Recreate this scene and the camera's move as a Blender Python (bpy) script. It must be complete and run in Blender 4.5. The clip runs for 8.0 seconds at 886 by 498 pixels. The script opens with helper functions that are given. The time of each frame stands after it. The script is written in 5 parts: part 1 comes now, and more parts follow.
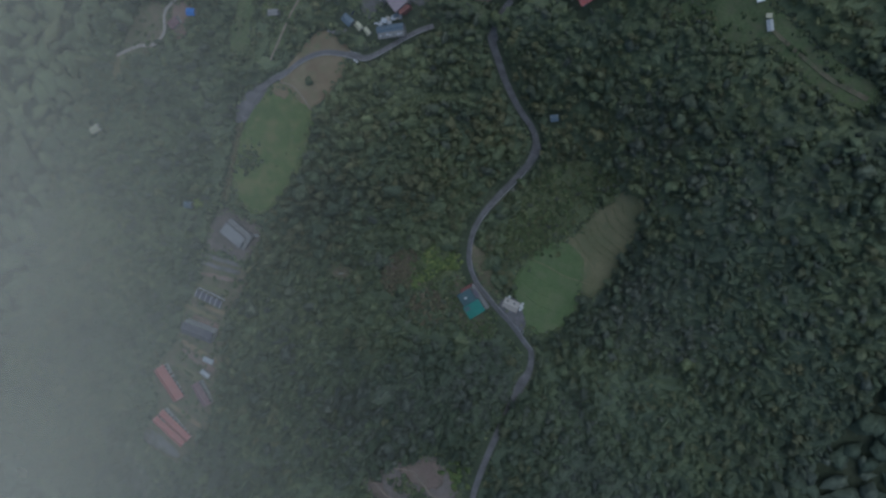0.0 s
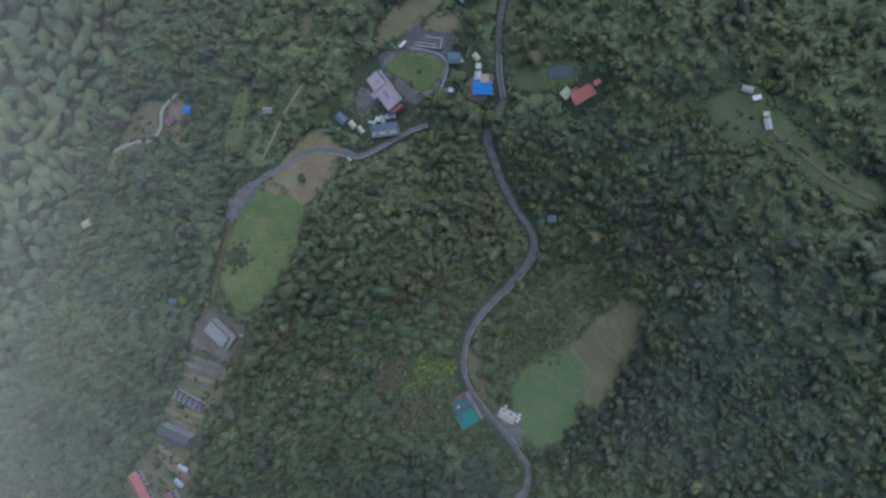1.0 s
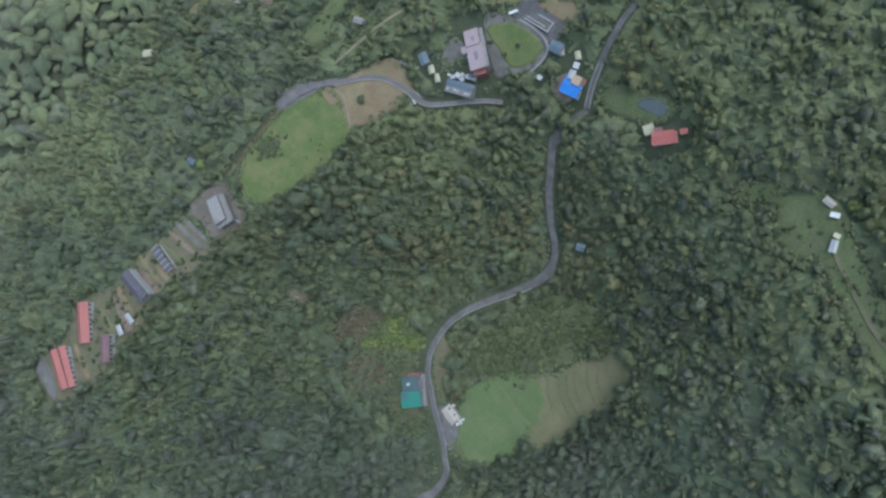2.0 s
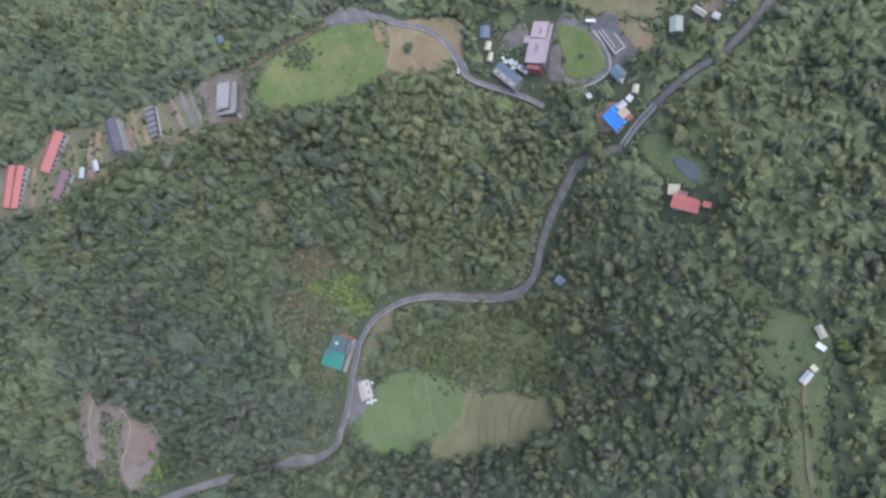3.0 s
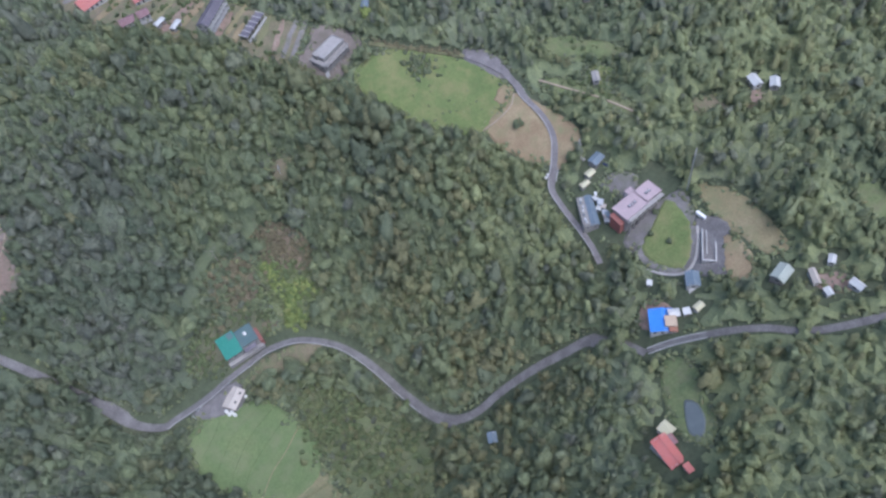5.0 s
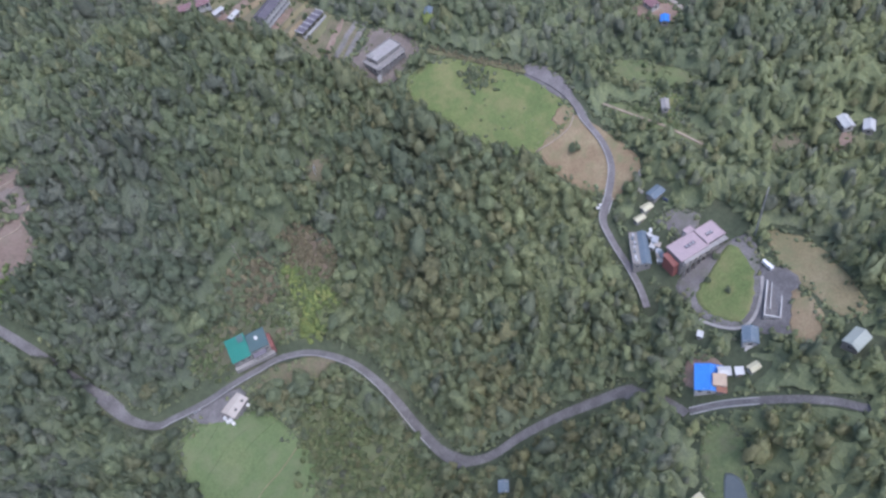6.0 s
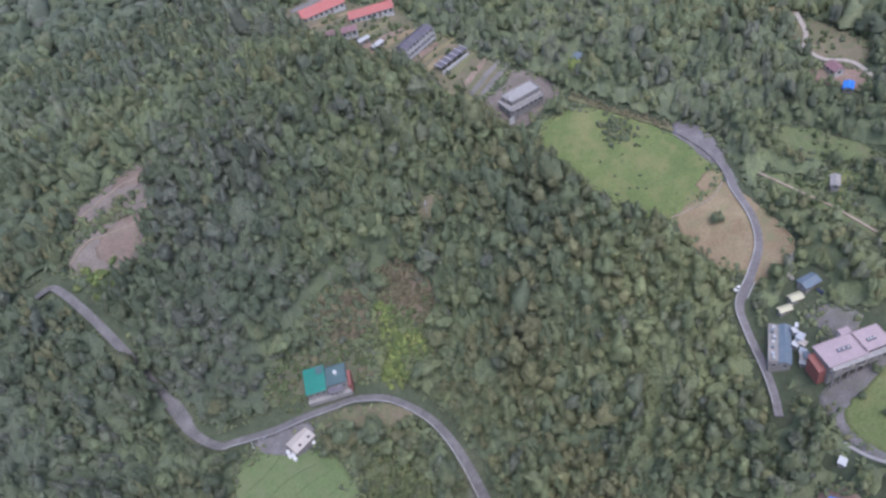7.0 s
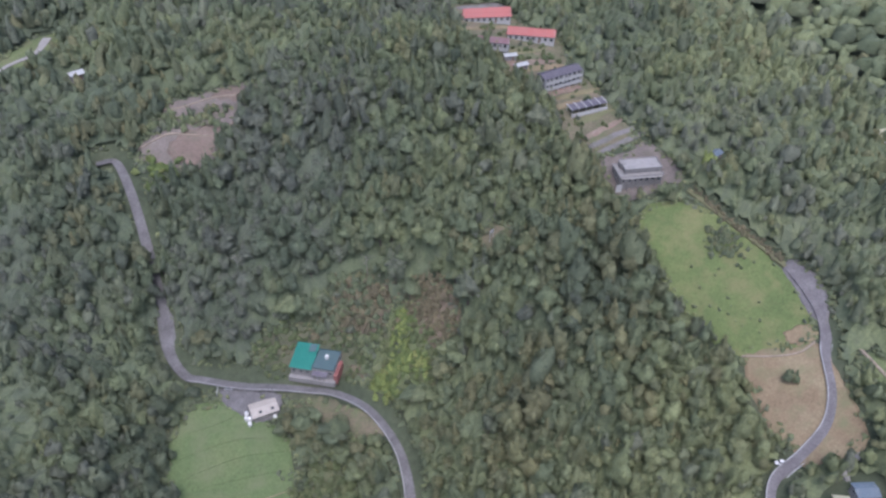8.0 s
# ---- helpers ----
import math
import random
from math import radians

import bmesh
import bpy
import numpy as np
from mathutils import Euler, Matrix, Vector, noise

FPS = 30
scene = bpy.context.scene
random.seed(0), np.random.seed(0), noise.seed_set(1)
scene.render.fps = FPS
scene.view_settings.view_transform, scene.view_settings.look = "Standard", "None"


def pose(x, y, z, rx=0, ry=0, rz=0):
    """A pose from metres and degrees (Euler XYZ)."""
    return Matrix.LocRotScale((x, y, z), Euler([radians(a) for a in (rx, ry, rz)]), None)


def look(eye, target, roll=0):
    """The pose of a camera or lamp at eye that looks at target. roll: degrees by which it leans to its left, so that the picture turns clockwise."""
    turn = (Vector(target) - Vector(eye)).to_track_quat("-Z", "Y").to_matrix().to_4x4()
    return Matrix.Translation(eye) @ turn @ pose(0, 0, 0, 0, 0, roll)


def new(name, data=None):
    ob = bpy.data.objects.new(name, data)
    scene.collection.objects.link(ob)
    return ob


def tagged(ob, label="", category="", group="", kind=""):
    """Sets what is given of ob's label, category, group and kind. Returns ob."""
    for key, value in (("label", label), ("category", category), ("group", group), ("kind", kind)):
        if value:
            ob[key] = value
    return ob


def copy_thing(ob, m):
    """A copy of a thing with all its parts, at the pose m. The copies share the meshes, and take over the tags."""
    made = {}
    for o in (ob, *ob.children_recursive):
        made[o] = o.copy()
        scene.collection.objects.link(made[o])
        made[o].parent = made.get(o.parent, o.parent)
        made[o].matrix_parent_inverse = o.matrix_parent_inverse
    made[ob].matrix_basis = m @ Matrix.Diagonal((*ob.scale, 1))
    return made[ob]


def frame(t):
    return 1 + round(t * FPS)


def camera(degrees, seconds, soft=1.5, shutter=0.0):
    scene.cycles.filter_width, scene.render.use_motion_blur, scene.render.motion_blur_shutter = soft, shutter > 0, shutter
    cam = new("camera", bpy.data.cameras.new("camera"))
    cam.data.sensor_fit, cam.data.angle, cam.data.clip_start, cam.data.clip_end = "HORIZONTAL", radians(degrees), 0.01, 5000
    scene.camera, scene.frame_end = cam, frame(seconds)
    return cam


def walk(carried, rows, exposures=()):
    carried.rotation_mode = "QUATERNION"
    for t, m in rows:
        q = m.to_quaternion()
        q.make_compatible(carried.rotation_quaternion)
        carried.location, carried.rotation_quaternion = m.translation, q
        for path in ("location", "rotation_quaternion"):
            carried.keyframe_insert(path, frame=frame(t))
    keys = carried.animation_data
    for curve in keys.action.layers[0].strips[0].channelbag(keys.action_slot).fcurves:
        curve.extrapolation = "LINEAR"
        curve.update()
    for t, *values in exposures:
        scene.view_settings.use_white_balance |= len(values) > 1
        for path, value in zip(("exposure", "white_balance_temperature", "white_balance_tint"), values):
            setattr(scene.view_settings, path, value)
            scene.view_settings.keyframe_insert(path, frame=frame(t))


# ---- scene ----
cam = camera(61.0, 8.0, soft=2.6)
PATH = [
    (0, (-47.56, -139.78, 391.91), (-30.77, -109.80, 297.99), -126.21),
    (0.5, (-54.98, -140.04, 380.43), (-31.03, -121.27, 285.17), -104.34),
    (1, (-62.25, -140.56, 369.15), (-35.97, -121.73, 274.52), -101.45),
    (1.5, (-69.05, -141.36, 357.73), (-40.69, -119.32, 264.40), -89.10),
    (1.7, (-71.56, -141.73, 353.03), (-42.37, -118.81, 260.17), -84.17),
    (2.8, (-82.58, -144.54, 325.39), (-50.94, -119.24, 233.96), -63.00),
    (3, (-83.87, -145.25, 319.99), (-52.72, -120.24, 228.31), -56.38),
    (3.5, (-86.12, -147.18, 305.98), (-52.09, -121.60, 215.50), -47.35),
    (4, (-86.80, -149.54, 291.58), (-46.66, -123.79, 203.68), -37.07),
    (4.5, (-85.77, -152.53, 277.13), (-42.02, -125.21, 191.46), -23.67),
    (4.7, (-84.88, -153.87, 271.41), (-39.79, -125.33, 186.85), -18.24),
    (5.8, (-74.27, -162.71, 241.34), (-27.28, -125.99, 161.06), -11.66),
    (6, (-71.15, -163.99, 235.66), (-25.56, -122.98, 156.67), -13.99),
    (6.5, (-62.14, -166.87, 221.32), (-21.76, -111.52, 148.48), -21.85),
    (7, (-51.95, -168.87, 207.72), (-13.02, -108.31, 138.32), -16.80),
    (7.5, (-40.70, -170.05, 195.22), (-3.76, -104.74, 129.11), -6.33),
    (8, (-29.04, -171.44, 183.50), (0.18, -99.35, 120.66), -0.03),
]
EXPOSURES = [(0.0, -1.0, 4800, 1), (0.3, -0.66, 4720, 1), (0.7, -0.37, 4750, 1), (1.0, -0.24, 4800, 0), (1.5, 0.07, 4950, -3), (2.8, 0.74, 5350, 8), (3.6, 0.82, 5280, 13), (4.5, 0.84, 5200, 12), (6.0, 0.85, 5280, 16), (8.0, 0.77, 5420, 17)]
walk(cam, [(t, look(eye, target, roll)) for t, eye, target, roll in PATH], EXPOSURES)

# ---- world and sun: a bright overcast sky ----
SUN_ELEVATION, SUN_TURN = radians(66), radians(200)
world = bpy.data.worlds.new("overcast_sky")
scene.world = world
world.use_nodes = True
wn = world.node_tree
sky = wn.nodes.new("ShaderNodeTexSky")
sky.sky_type = "NISHITA"
sky.sun_disc = False
sky.sun_elevation, sky.sun_rotation = SUN_ELEVATION, SUN_TURN
sky.air_density, sky.dust_density, sky.ozone_density = 1.0, 6.0, 1.0
wn.links.new(sky.outputs[0], wn.nodes["Background"].inputs[0])
wn.nodes["Background"].inputs[1].default_value = 0.15
sun = new("sun", bpy.data.lights.new("sun", "SUN"))
sun.data.energy, sun.data.angle, sun.data.color = 0.7, radians(60), (1.0, 0.97, 0.93)
sun.matrix_world = pose(0, 0, 300, 90 - math.degrees(SUN_ELEVATION), 0, 180 - math.degrees(SUN_TURN))


# ---- materials ----
def material(name, roughness=0.8, metal=0.0, specular=0.3):
    m = bpy.data.materials.new(name)
    m.use_nodes = True
    b = m.node_tree.nodes["Principled BSDF"]
    b.inputs["Roughness"].default_value = roughness
    b.inputs["Metallic"].default_value = metal
    b.inputs["Specular IOR Level"].default_value = specular
    return m, m.node_tree, b


def noise_node(nt, scale, detail=4.0, roughness=0.6, vector=None):
    n = nt.nodes.new("ShaderNodeTexNoise")
    n.inputs["Scale"].default_value, n.inputs["Detail"].default_value = scale, detail
    n.inputs["Roughness"].default_value = roughness
    if vector is None:
        vector = nt.nodes.new("ShaderNodeTexCoord").outputs["Object"]
    nt.links.new(vector, n.inputs["Vector"])
    return n.outputs["Fac"]


def ramp_node(nt, fac, stops):
    r = nt.nodes.new("ShaderNodeValToRGB")
    while len(r.color_ramp.elements) < len(stops):
        r.color_ramp.elements.new(0.5)
    for e, (at, colour) in zip(r.color_ramp.elements, stops):
        e.position, e.color = at, (*colour, 1)
    nt.links.new(fac, r.inputs[0])
    return r.outputs[0]


def mix_node(nt, fac, a, b, kind="MIX"):
    n = nt.nodes.new("ShaderNodeMix")
    n.data_type, n.blend_type = "RGBA", kind
    for value, socket in ((fac, n.inputs[0]), (a, n.inputs[6]), (b, n.inputs[7])):
        if isinstance(value, (int, float)):
            socket.default_value = value
        elif isinstance(value, tuple):
            socket.default_value = (*value, 1)
        else:
            nt.links.new(value, socket)
    return n.outputs[2]


def bump_node(nt, b, height, strength, distance):
    n = nt.nodes.new("ShaderNodeBump")
    n.inputs["Strength"].default_value, n.inputs["Distance"].default_value = strength, distance
    nt.links.new(height, n.inputs["Height"])
    nt.links.new(n.outputs[0], b.inputs["Normal"])


def ground_like(name, dark, mid, light, coarse, fine, roughness=0.9, bump=0.1, blotch=None):
    """Mottled matter: three tones over a coarse and a fine grain, with a second tone in blotches."""
    m, nt, b = material(name, roughness, 0, 0.2)
    place = nt.nodes.new("ShaderNodeTexCoord").outputs["Object"]
    big, small = noise_node(nt, coarse, 5, 0.6, place), noise_node(nt, fine, 6, 0.7, place)
    base = ramp_node(nt, big, [(0.3, dark), (0.5, mid), (0.7, light)])
    grain = ramp_node(nt, small, [(0.25, (0.62, 0.62, 0.62)), (0.75, (1.3, 1.3, 1.3))])
    colour = mix_node(nt, 1.0, base, grain, "MULTIPLY")
    if blotch:
        where = ramp_node(nt, noise_node(nt, coarse * 2.3, 3, 0.55, place), [(0.46, (0, 0, 0)), (0.74, (0.85, 0.85, 0.85))])
        colour = mix_node(nt, where, colour, blotch)
    nt.links.new(colour, b.inputs["Base Color"])
    bump_node(nt, b, small, 0.6, bump)
    return m


def painted(name, colour, worn, scale=1.2, roughness=0.55, metal=0.0, ribs=0.0, axis="X"):
    """Paint, sheet metal or concrete with stains; ribs: corrugation per metre along an axis."""
    m, nt, b = material(name, roughness, metal, 0.4)
    place = nt.nodes.new("ShaderNodeTexCoord").outputs["Object"]
    stain = ramp_node(nt, noise_node(nt, scale, 6, 0.65, place), [(0.35, (0, 0, 0)), (0.75, (1, 1, 1))])
    speck = ramp_node(nt, noise_node(nt, scale * 9, 4, 0.6, place), [(0.3, (0.85, 0.85, 0.85)), (0.7, (1.12, 1.12, 1.12))])
    tone = mix_node(nt, stain, colour, worn)
    info = nt.nodes.new("ShaderNodeObjectInfo").outputs["Random"]
    vary = ramp_node(nt, info, [(0.0, (0.92, 0.92, 0.92)), (1.0, (1.06, 1.06, 1.06))])
    nt.links.new(mix_node(nt, 1.0, mix_node(nt, 1.0, tone, speck, "MULTIPLY"), vary, "MULTIPLY"), b.inputs["Base Color"])
    if ribs:
        w = nt.nodes.new("ShaderNodeTexWave")
        w.bands_direction = axis
        w.inputs["Scale"].default_value = ribs
        nt.links.new(place, w.inputs["Vector"])
        bump_node(nt, b, w.outputs["Fac"], 0.5, 0.03)
    return m


def foliage(name, dark, mid, light, warm=(0.125, 0.118, 0.066), cool=(0.086, 0.088, 0.08), roughness=0.85):
    """Leaves: each tree has its own tint and hue, each leaf clump its own shade."""
    m, nt, b = material(name, roughness, 0, 0.12)
    tint, hue = nt.nodes.new("ShaderNodeAttribute"), nt.nodes.new("ShaderNodeAttribute")
    tint.attribute_name, hue.attribute_name = "tint", "hue"
    island = nt.nodes.new("ShaderNodeNewGeometry").outputs["Random Per Island"]
    base = ramp_node(nt, tint.outputs["Fac"], [(0.0, dark), (0.55, mid), (1.0, light)])
    base = mix_node(nt, ramp_node(nt, hue.outputs["Fac"], [(0.6, (0, 0, 0)), (1.0, (0.7, 0.7, 0.7))]), base, warm)
    base = mix_node(nt, ramp_node(nt, hue.outputs["Fac"], [(0.0, (0.75, 0.75, 0.75)), (0.4, (0, 0, 0))]), base, cool)
    shade = ramp_node(nt, island, [(0.0, (0.84, 0.85, 0.85)), (1.0, (1.2, 1.19, 1.14))])
    # noise paints light leaf tops and shaded gaps into the leaf colour
    grain = ramp_node(nt, noise_node(nt, 1.1, 6, 0.75), [(0.32, (0.74, 0.76, 0.76)), (0.68, (1.28, 1.27, 1.2))])
    colour = mix_node(nt, 1.0, mix_node(nt, 1.0, base, shade, "MULTIPLY"), grain, "MULTIPLY")
    nt.links.new(colour, b.inputs["Base Color"])
    bump_node(nt, b, noise_node(nt, 2.0, 6, 0.75), 0.9, 0.5)
    return m


FOREST_FLOOR = ground_like("forest_floor", (0.045, 0.055, 0.034), (0.062, 0.074, 0.044), (0.085, 0.09, 0.055), 0.05, 0.5, 0.95, 0.5)
LAWN = ground_like("mown_grass", (0.088, 0.118, 0.043), (0.108, 0.138, 0.05), (0.142, 0.158, 0.064), 0.06, 1.2, 0.9, 0.05, (0.17, 0.158, 0.075))
DRY_GRASS = ground_like("dry_grass", (0.165, 0.124, 0.076), (0.205, 0.158, 0.098), (0.235, 0.195, 0.12), 0.08, 1.5, 0.95, 0.05, (0.15, 0.15, 0.08))
PADDY = ground_like("young_rice", (0.084, 0.115, 0.05), (0.098, 0.132, 0.055), (0.122, 0.146, 0.066), 0.05, 1.5, 0.85, 0.08, (0.125, 0.14, 0.075))
STUBBLE = ground_like("ripe_stubble", (0.118, 0.12, 0.062), (0.15, 0.143, 0.078), (0.178, 0.162, 0.092), 0.07, 1.5, 0.9, 0.08, (0.12, 0.128, 0.07))
YELLOW_FIELD = ground_like("yellow_field", (0.145, 0.13, 0.072), (0.18, 0.155, 0.088), (0.205, 0.175, 0.105), 0.08, 1.5, 0.9, 0.05, (0.14, 0.145, 0.075))
MEADOW = ground_like("rough_meadow", (0.084, 0.108, 0.05), (0.11, 0.134, 0.06), (0.138, 0.155, 0.074), 0.1, 1.0, 0.9, 0.3, (0.125, 0.122, 0.072))
BARE_EARTH = ground_like("bare_earth", (0.15, 0.105, 0.085), (0.2, 0.142, 0.115), (0.23, 0.178, 0.145), 0.1, 1.0, 0.95, 0.15, (0.11, 0.115, 0.07))
GRAVEL = ground_like("grey_gravel", (0.115, 0.106, 0.102), (0.155, 0.144, 0.138), (0.195, 0.182, 0.174), 0.1, 1.5, 0.95, 0.12, (0.1, 0.105, 0.07))
ASPHALT = ground_like("worn_asphalt", (0.088, 0.083, 0.082), (0.116, 0.11, 0.109), (0.15, 0.143, 0.142), 0.25, 2.0, 0.8, 0.02)
PALE_ROAD = ground_like("pale_worn_asphalt", (0.108, 0.1, 0.101), (0.138, 0.128, 0.129), (0.172, 0.16, 0.16), 0.25, 2.0, 0.85, 0.02)
CONCRETE = painted("weathered_concrete", (0.27, 0.255, 0.24), (0.19, 0.18, 0.168), 0.5, 0.85)


# ---- the ground: one sheet, with the valley, the wooded hill and mountains far off ----
BASE = (32.38, 0.0003, 0.0117)
HILLS = [-0.8, 3.2, 1.4, -3.2, 6.6, 7.8, 13.3, 20.0, 1.4, -19.3, 1.7, 10.4, 13.2, -17.9, -33.7, -10.7, 6.9, 4.8, 9.3, -22.9, -25.7, 13.3, 13.2, -0.4, 6.1, 7.0, 0.7, -2.6, -0.0, -1.0, -5.1, -4.0, 1.1, -0.2, 2.0, 1.0]
HILL_STEP, HILL_WIDTH = 83.52, 80.04
HILL_X = np.repeat(HILL_STEP * np.arange(-2.5, 3), 6)
HILL_Y = np.tile(HILL_STEP * np.arange(-2.5, 3), 6)


def ground_z(x, y):
    """Height of the ground at x, y (numbers or arrays)."""
    x, y = np.asarray(x, float), np.asarray(y, float)
    z = BASE[0] + BASE[1] * x + BASE[2] * y
    for hx, hy, h in zip(HILL_X, HILL_Y, HILLS):
        z = z + h * np.exp(-((x - hx) ** 2 + (y - hy) ** 2) / (2 * HILL_WIDTH**2))
    z = z + 9 * np.exp(-(((x - 76) / 24) ** 2 + ((y + 5) / 48) ** 2)) + 10 * np.exp(-(((x - 45) / 38) ** 2 + ((y - 88) / 40) ** 2))
    far = np.hypot(x - 20, y + 30)
    rise = np.clip((far - 260) / 600, 0, 1) ** 1.3
    ridges = np.sin(x / 95 + 1.3 * np.sin(y / 130)) * np.cos(y / 110 + 0.8 * np.sin(x / 150)) + 0.4 * np.sin(x / 37 + y / 53)
    return z + rise * (30 + 45 * ridges) + np.clip((far - 900) / 2500, 0, 1) * 260


def axis_steps(core, step, limit):
    steps, at, gap = list(np.arange(0, core + 0.1, step)), core, step
    while at < limit:
        gap *= 1.13
        at += gap
        steps.append(at)
    return np.array([-s for s in reversed(steps[1:])] + steps)


def add_mesh(name, verts, faces, mat, parent=None, label="", smooth=False):
    me = bpy.data.meshes.new(name)
    me.from_pydata([tuple(v) for v in verts], [], [tuple(f) for f in faces])
    me.materials.append(mat)
    if smooth:
        me.shade_smooth()
    ob = new(name, me)
    if parent:
        ob.parent = parent
    return tagged(ob, label)


def make_ground():
    xs = axis_steps(240, 3.0, 4200)
    ys = xs - 10
    gx, gy = np.meshgrid(xs, ys)
    verts = np.stack([gx.ravel(), gy.ravel(), ground_z(gx, gy).ravel()], 1)
    n = len(xs)
    faces = [(j * n + i, j * n + i + 1, (j + 1) * n + i + 1, (j + 1) * n + i) for j in range(n - 1) for i in range(n - 1)]
    ob = add_mesh("ground", verts, faces, FOREST_FLOOR, smooth=True)
    return tagged(ob, "dark forest floor on hills round a valley", "ground", kind="structure")


ground = make_ground()


def smooth_loop(points, steps=6, closed=True):
    """A rounded line through the points."""
    p = [Vector(q) for q in points]
    n, out = len(p), []
    for i in range(n if closed else n - 1):
        a, b, c, d = (p[(i + k) % n] if closed else p[min(max(i + k, 0), n - 1)] for k in (-1, 0, 1, 2))
        for s in range(steps):
            t = s / steps
            out.append(0.5 * (2 * b + (c - a) * t + (2 * a - 5 * b + 4 * c - d) * t * t + (3 * b - a - 3 * c + d) * t**3))
    if not closed:
        out.append(p[-1])
    return out


CLEAR = []  # outlines that stay free of trees
LINES = []  # roads: points and half widths


def patch(name, outline, mat, label, category, lift=0.1, rings=10, ragged=0.5, clear=True):
    """A field or yard that lies on the ground inside a rounded, slightly ragged outline."""
    loop = smooth_loop(outline)
    if clear:
        CLEAR.append(np.array([(q.x, q.y) for q in loop]))
    rng = random.Random(len(CLEAR) * 7 + len(outline))
    mid = sum(loop, Vector((0, 0))) / len(loop)
    loop = [q + (q - mid).normalized() * rng.uniform(-ragged, ragged) for q in loop]
    n, flat = len(loop), [mid]
    for r in range(1, rings + 1):
        flat += [mid.lerp(q, r / rings) for q in loop]
    flat += [mid + (q - mid) * 1.01 for q in loop]
    z = ground_z([q.x for q in flat], [q.y for q in flat]) + lift
    z[-n:] -= lift + 0.3
    verts = [(q.x, q.y, h) for q, h in zip(flat, z)]
    faces = [(0, 1 + i, 1 + (i + 1) % n) for i in range(n)]
    for r in range(rings):
        a, b = 1 + r * n, 1 + (r + 1) * n
        faces += [(a + i, b + i, b + (i + 1) % n, a + (i + 1) % n) for i in range(n)]
    ob = add_mesh(name, verts, faces, mat, smooth=True)
    return tagged(ob, label, category, kind="structure")


def ribbon(line, half, lift, offset=0.0, thick=0.25):
    """A strip along a line of points, draped on the ground: vertices and faces."""
    verts, faces = [], []
    for i, q in enumerate(line):
        way = (line[min(i + 1, len(line) - 1)] - line[max(i - 1, 0)]).normalized()
        side = Vector((-way.y, way.x))
        z = float(ground_z(q.x, q.y)) + lift
        a, b = q + side * (offset + half), q + side * (offset - half)
        verts += [(a.x, a.y, z), (b.x, b.y, z), (b.x, b.y, z - thick), (a.x, a.y, z - thick)]
    for i in range(len(line) - 1):
        a, b = 4 * i, 4 * i + 4
        faces += [(a + k, a + (k + 1) % 4, b + (k + 1) % 4, b + k) for k in range(4)]
    faces += [(0, 1, 2, 3), (len(verts) - 1, len(verts) - 2, len(verts) - 3, len(verts) - 4)]
    return verts, faces


ROAD_EDGE = painted("pale_road_edge", (0.4, 0.4, 0.39), (0.15, 0.15, 0.15), 0.5, 0.8)


def road(name, points, width, label, edges=((0.0, 1.0),), mat=ASPHALT, lift=0.16, hidden=()):
    line = smooth_loop(points, 8, closed=False)
    n = len(line)
    for i in range(0, n, 4):
        over = any(a <= i / n <= b for a, b in hidden)  # boughs close over the lane here
        LINES.append((np.array([(q.x, q.y) for q in line[i:i + 5]]), 0.18 * width if over else width / 2))
    ob = add_mesh(name, *ribbon(line, width / 2, lift), mat, smooth=False)
    tagged(ob, label, "road", kind="structure")
    for a, b in edges:
        some = line[int(a * len(line)): max(int(b * len(line)), int(a * len(line)) + 2)]
        for s in (-1, 1):
            add_mesh("road_edge", *ribbon(some, 0.14, lift + 0.09, s * (width / 2 - 0.2), 0.2), ROAD_EDGE, ob)
    return ob


# ---- fields, yards and roads ----
SCRUB_GROUND = ground_like("overgrown_slope", (0.075, 0.092, 0.046), (0.1, 0.115, 0.057), (0.122, 0.132, 0.068), 0.1, 1.0, 0.95, 0.3, (0.105, 0.105, 0.06))
HOUSE_GROUND = ground_like("dull_weedy_ground", (0.07, 0.078, 0.046), (0.095, 0.096, 0.06), (0.12, 0.108, 0.075), 0.14, 1.2, 0.95, 0.3, (0.08, 0.095, 0.05))
RED_SCRUB = ground_like("reddish_scrub_ground", (0.105, 0.09, 0.062), (0.135, 0.108, 0.076), (0.16, 0.125, 0.095), 0.12, 1.2, 0.95, 0.3, (0.1, 0.112, 0.06))
VERGE = ground_like("trodden_verge", (0.1, 0.095, 0.06), (0.135, 0.12, 0.078), (0.17, 0.14, 0.1), 0.12, 1.2, 0.95, 0.2, (0.095, 0.115, 0.055))
patch("big_lawn", [(123.5, 8.1), (135.1, 5.1), (143.5, -4.8), (147.4, -25.5), (146.3, -47.3), (138, -63.2), (125.1, -58.2), (116.8, -54.2), (113.5, -40.1), (113, -23.2), (114.5, -5.4)],
      LAWN, "broad green mown lawn below the forest edge", "lawn", 0.12, 12)
patch("dry_lawn", [(119.5, -56.5), (131.5, -61.5), (138, -64.5), (137.5, -71), (134, -82.5), (127.5, -97), (117.5, -98.5), (109.5, -94.5), (111, -88), (109.5, -81), (112, -72)],
      DRY_GRASS, "brown dried-out grass beside the lawn", "lawn", 0.1, 10)
patch("school_lawn", [(101, -141), (93.5, -150.5), (84.5, -154), (76, -154.5), (73.5, -151), (75.5, -143.5), (80.5, -137), (90, -138)],
      LAWN, "small rounded school lawn ringed by a path", "lawn", 0.22, 8)
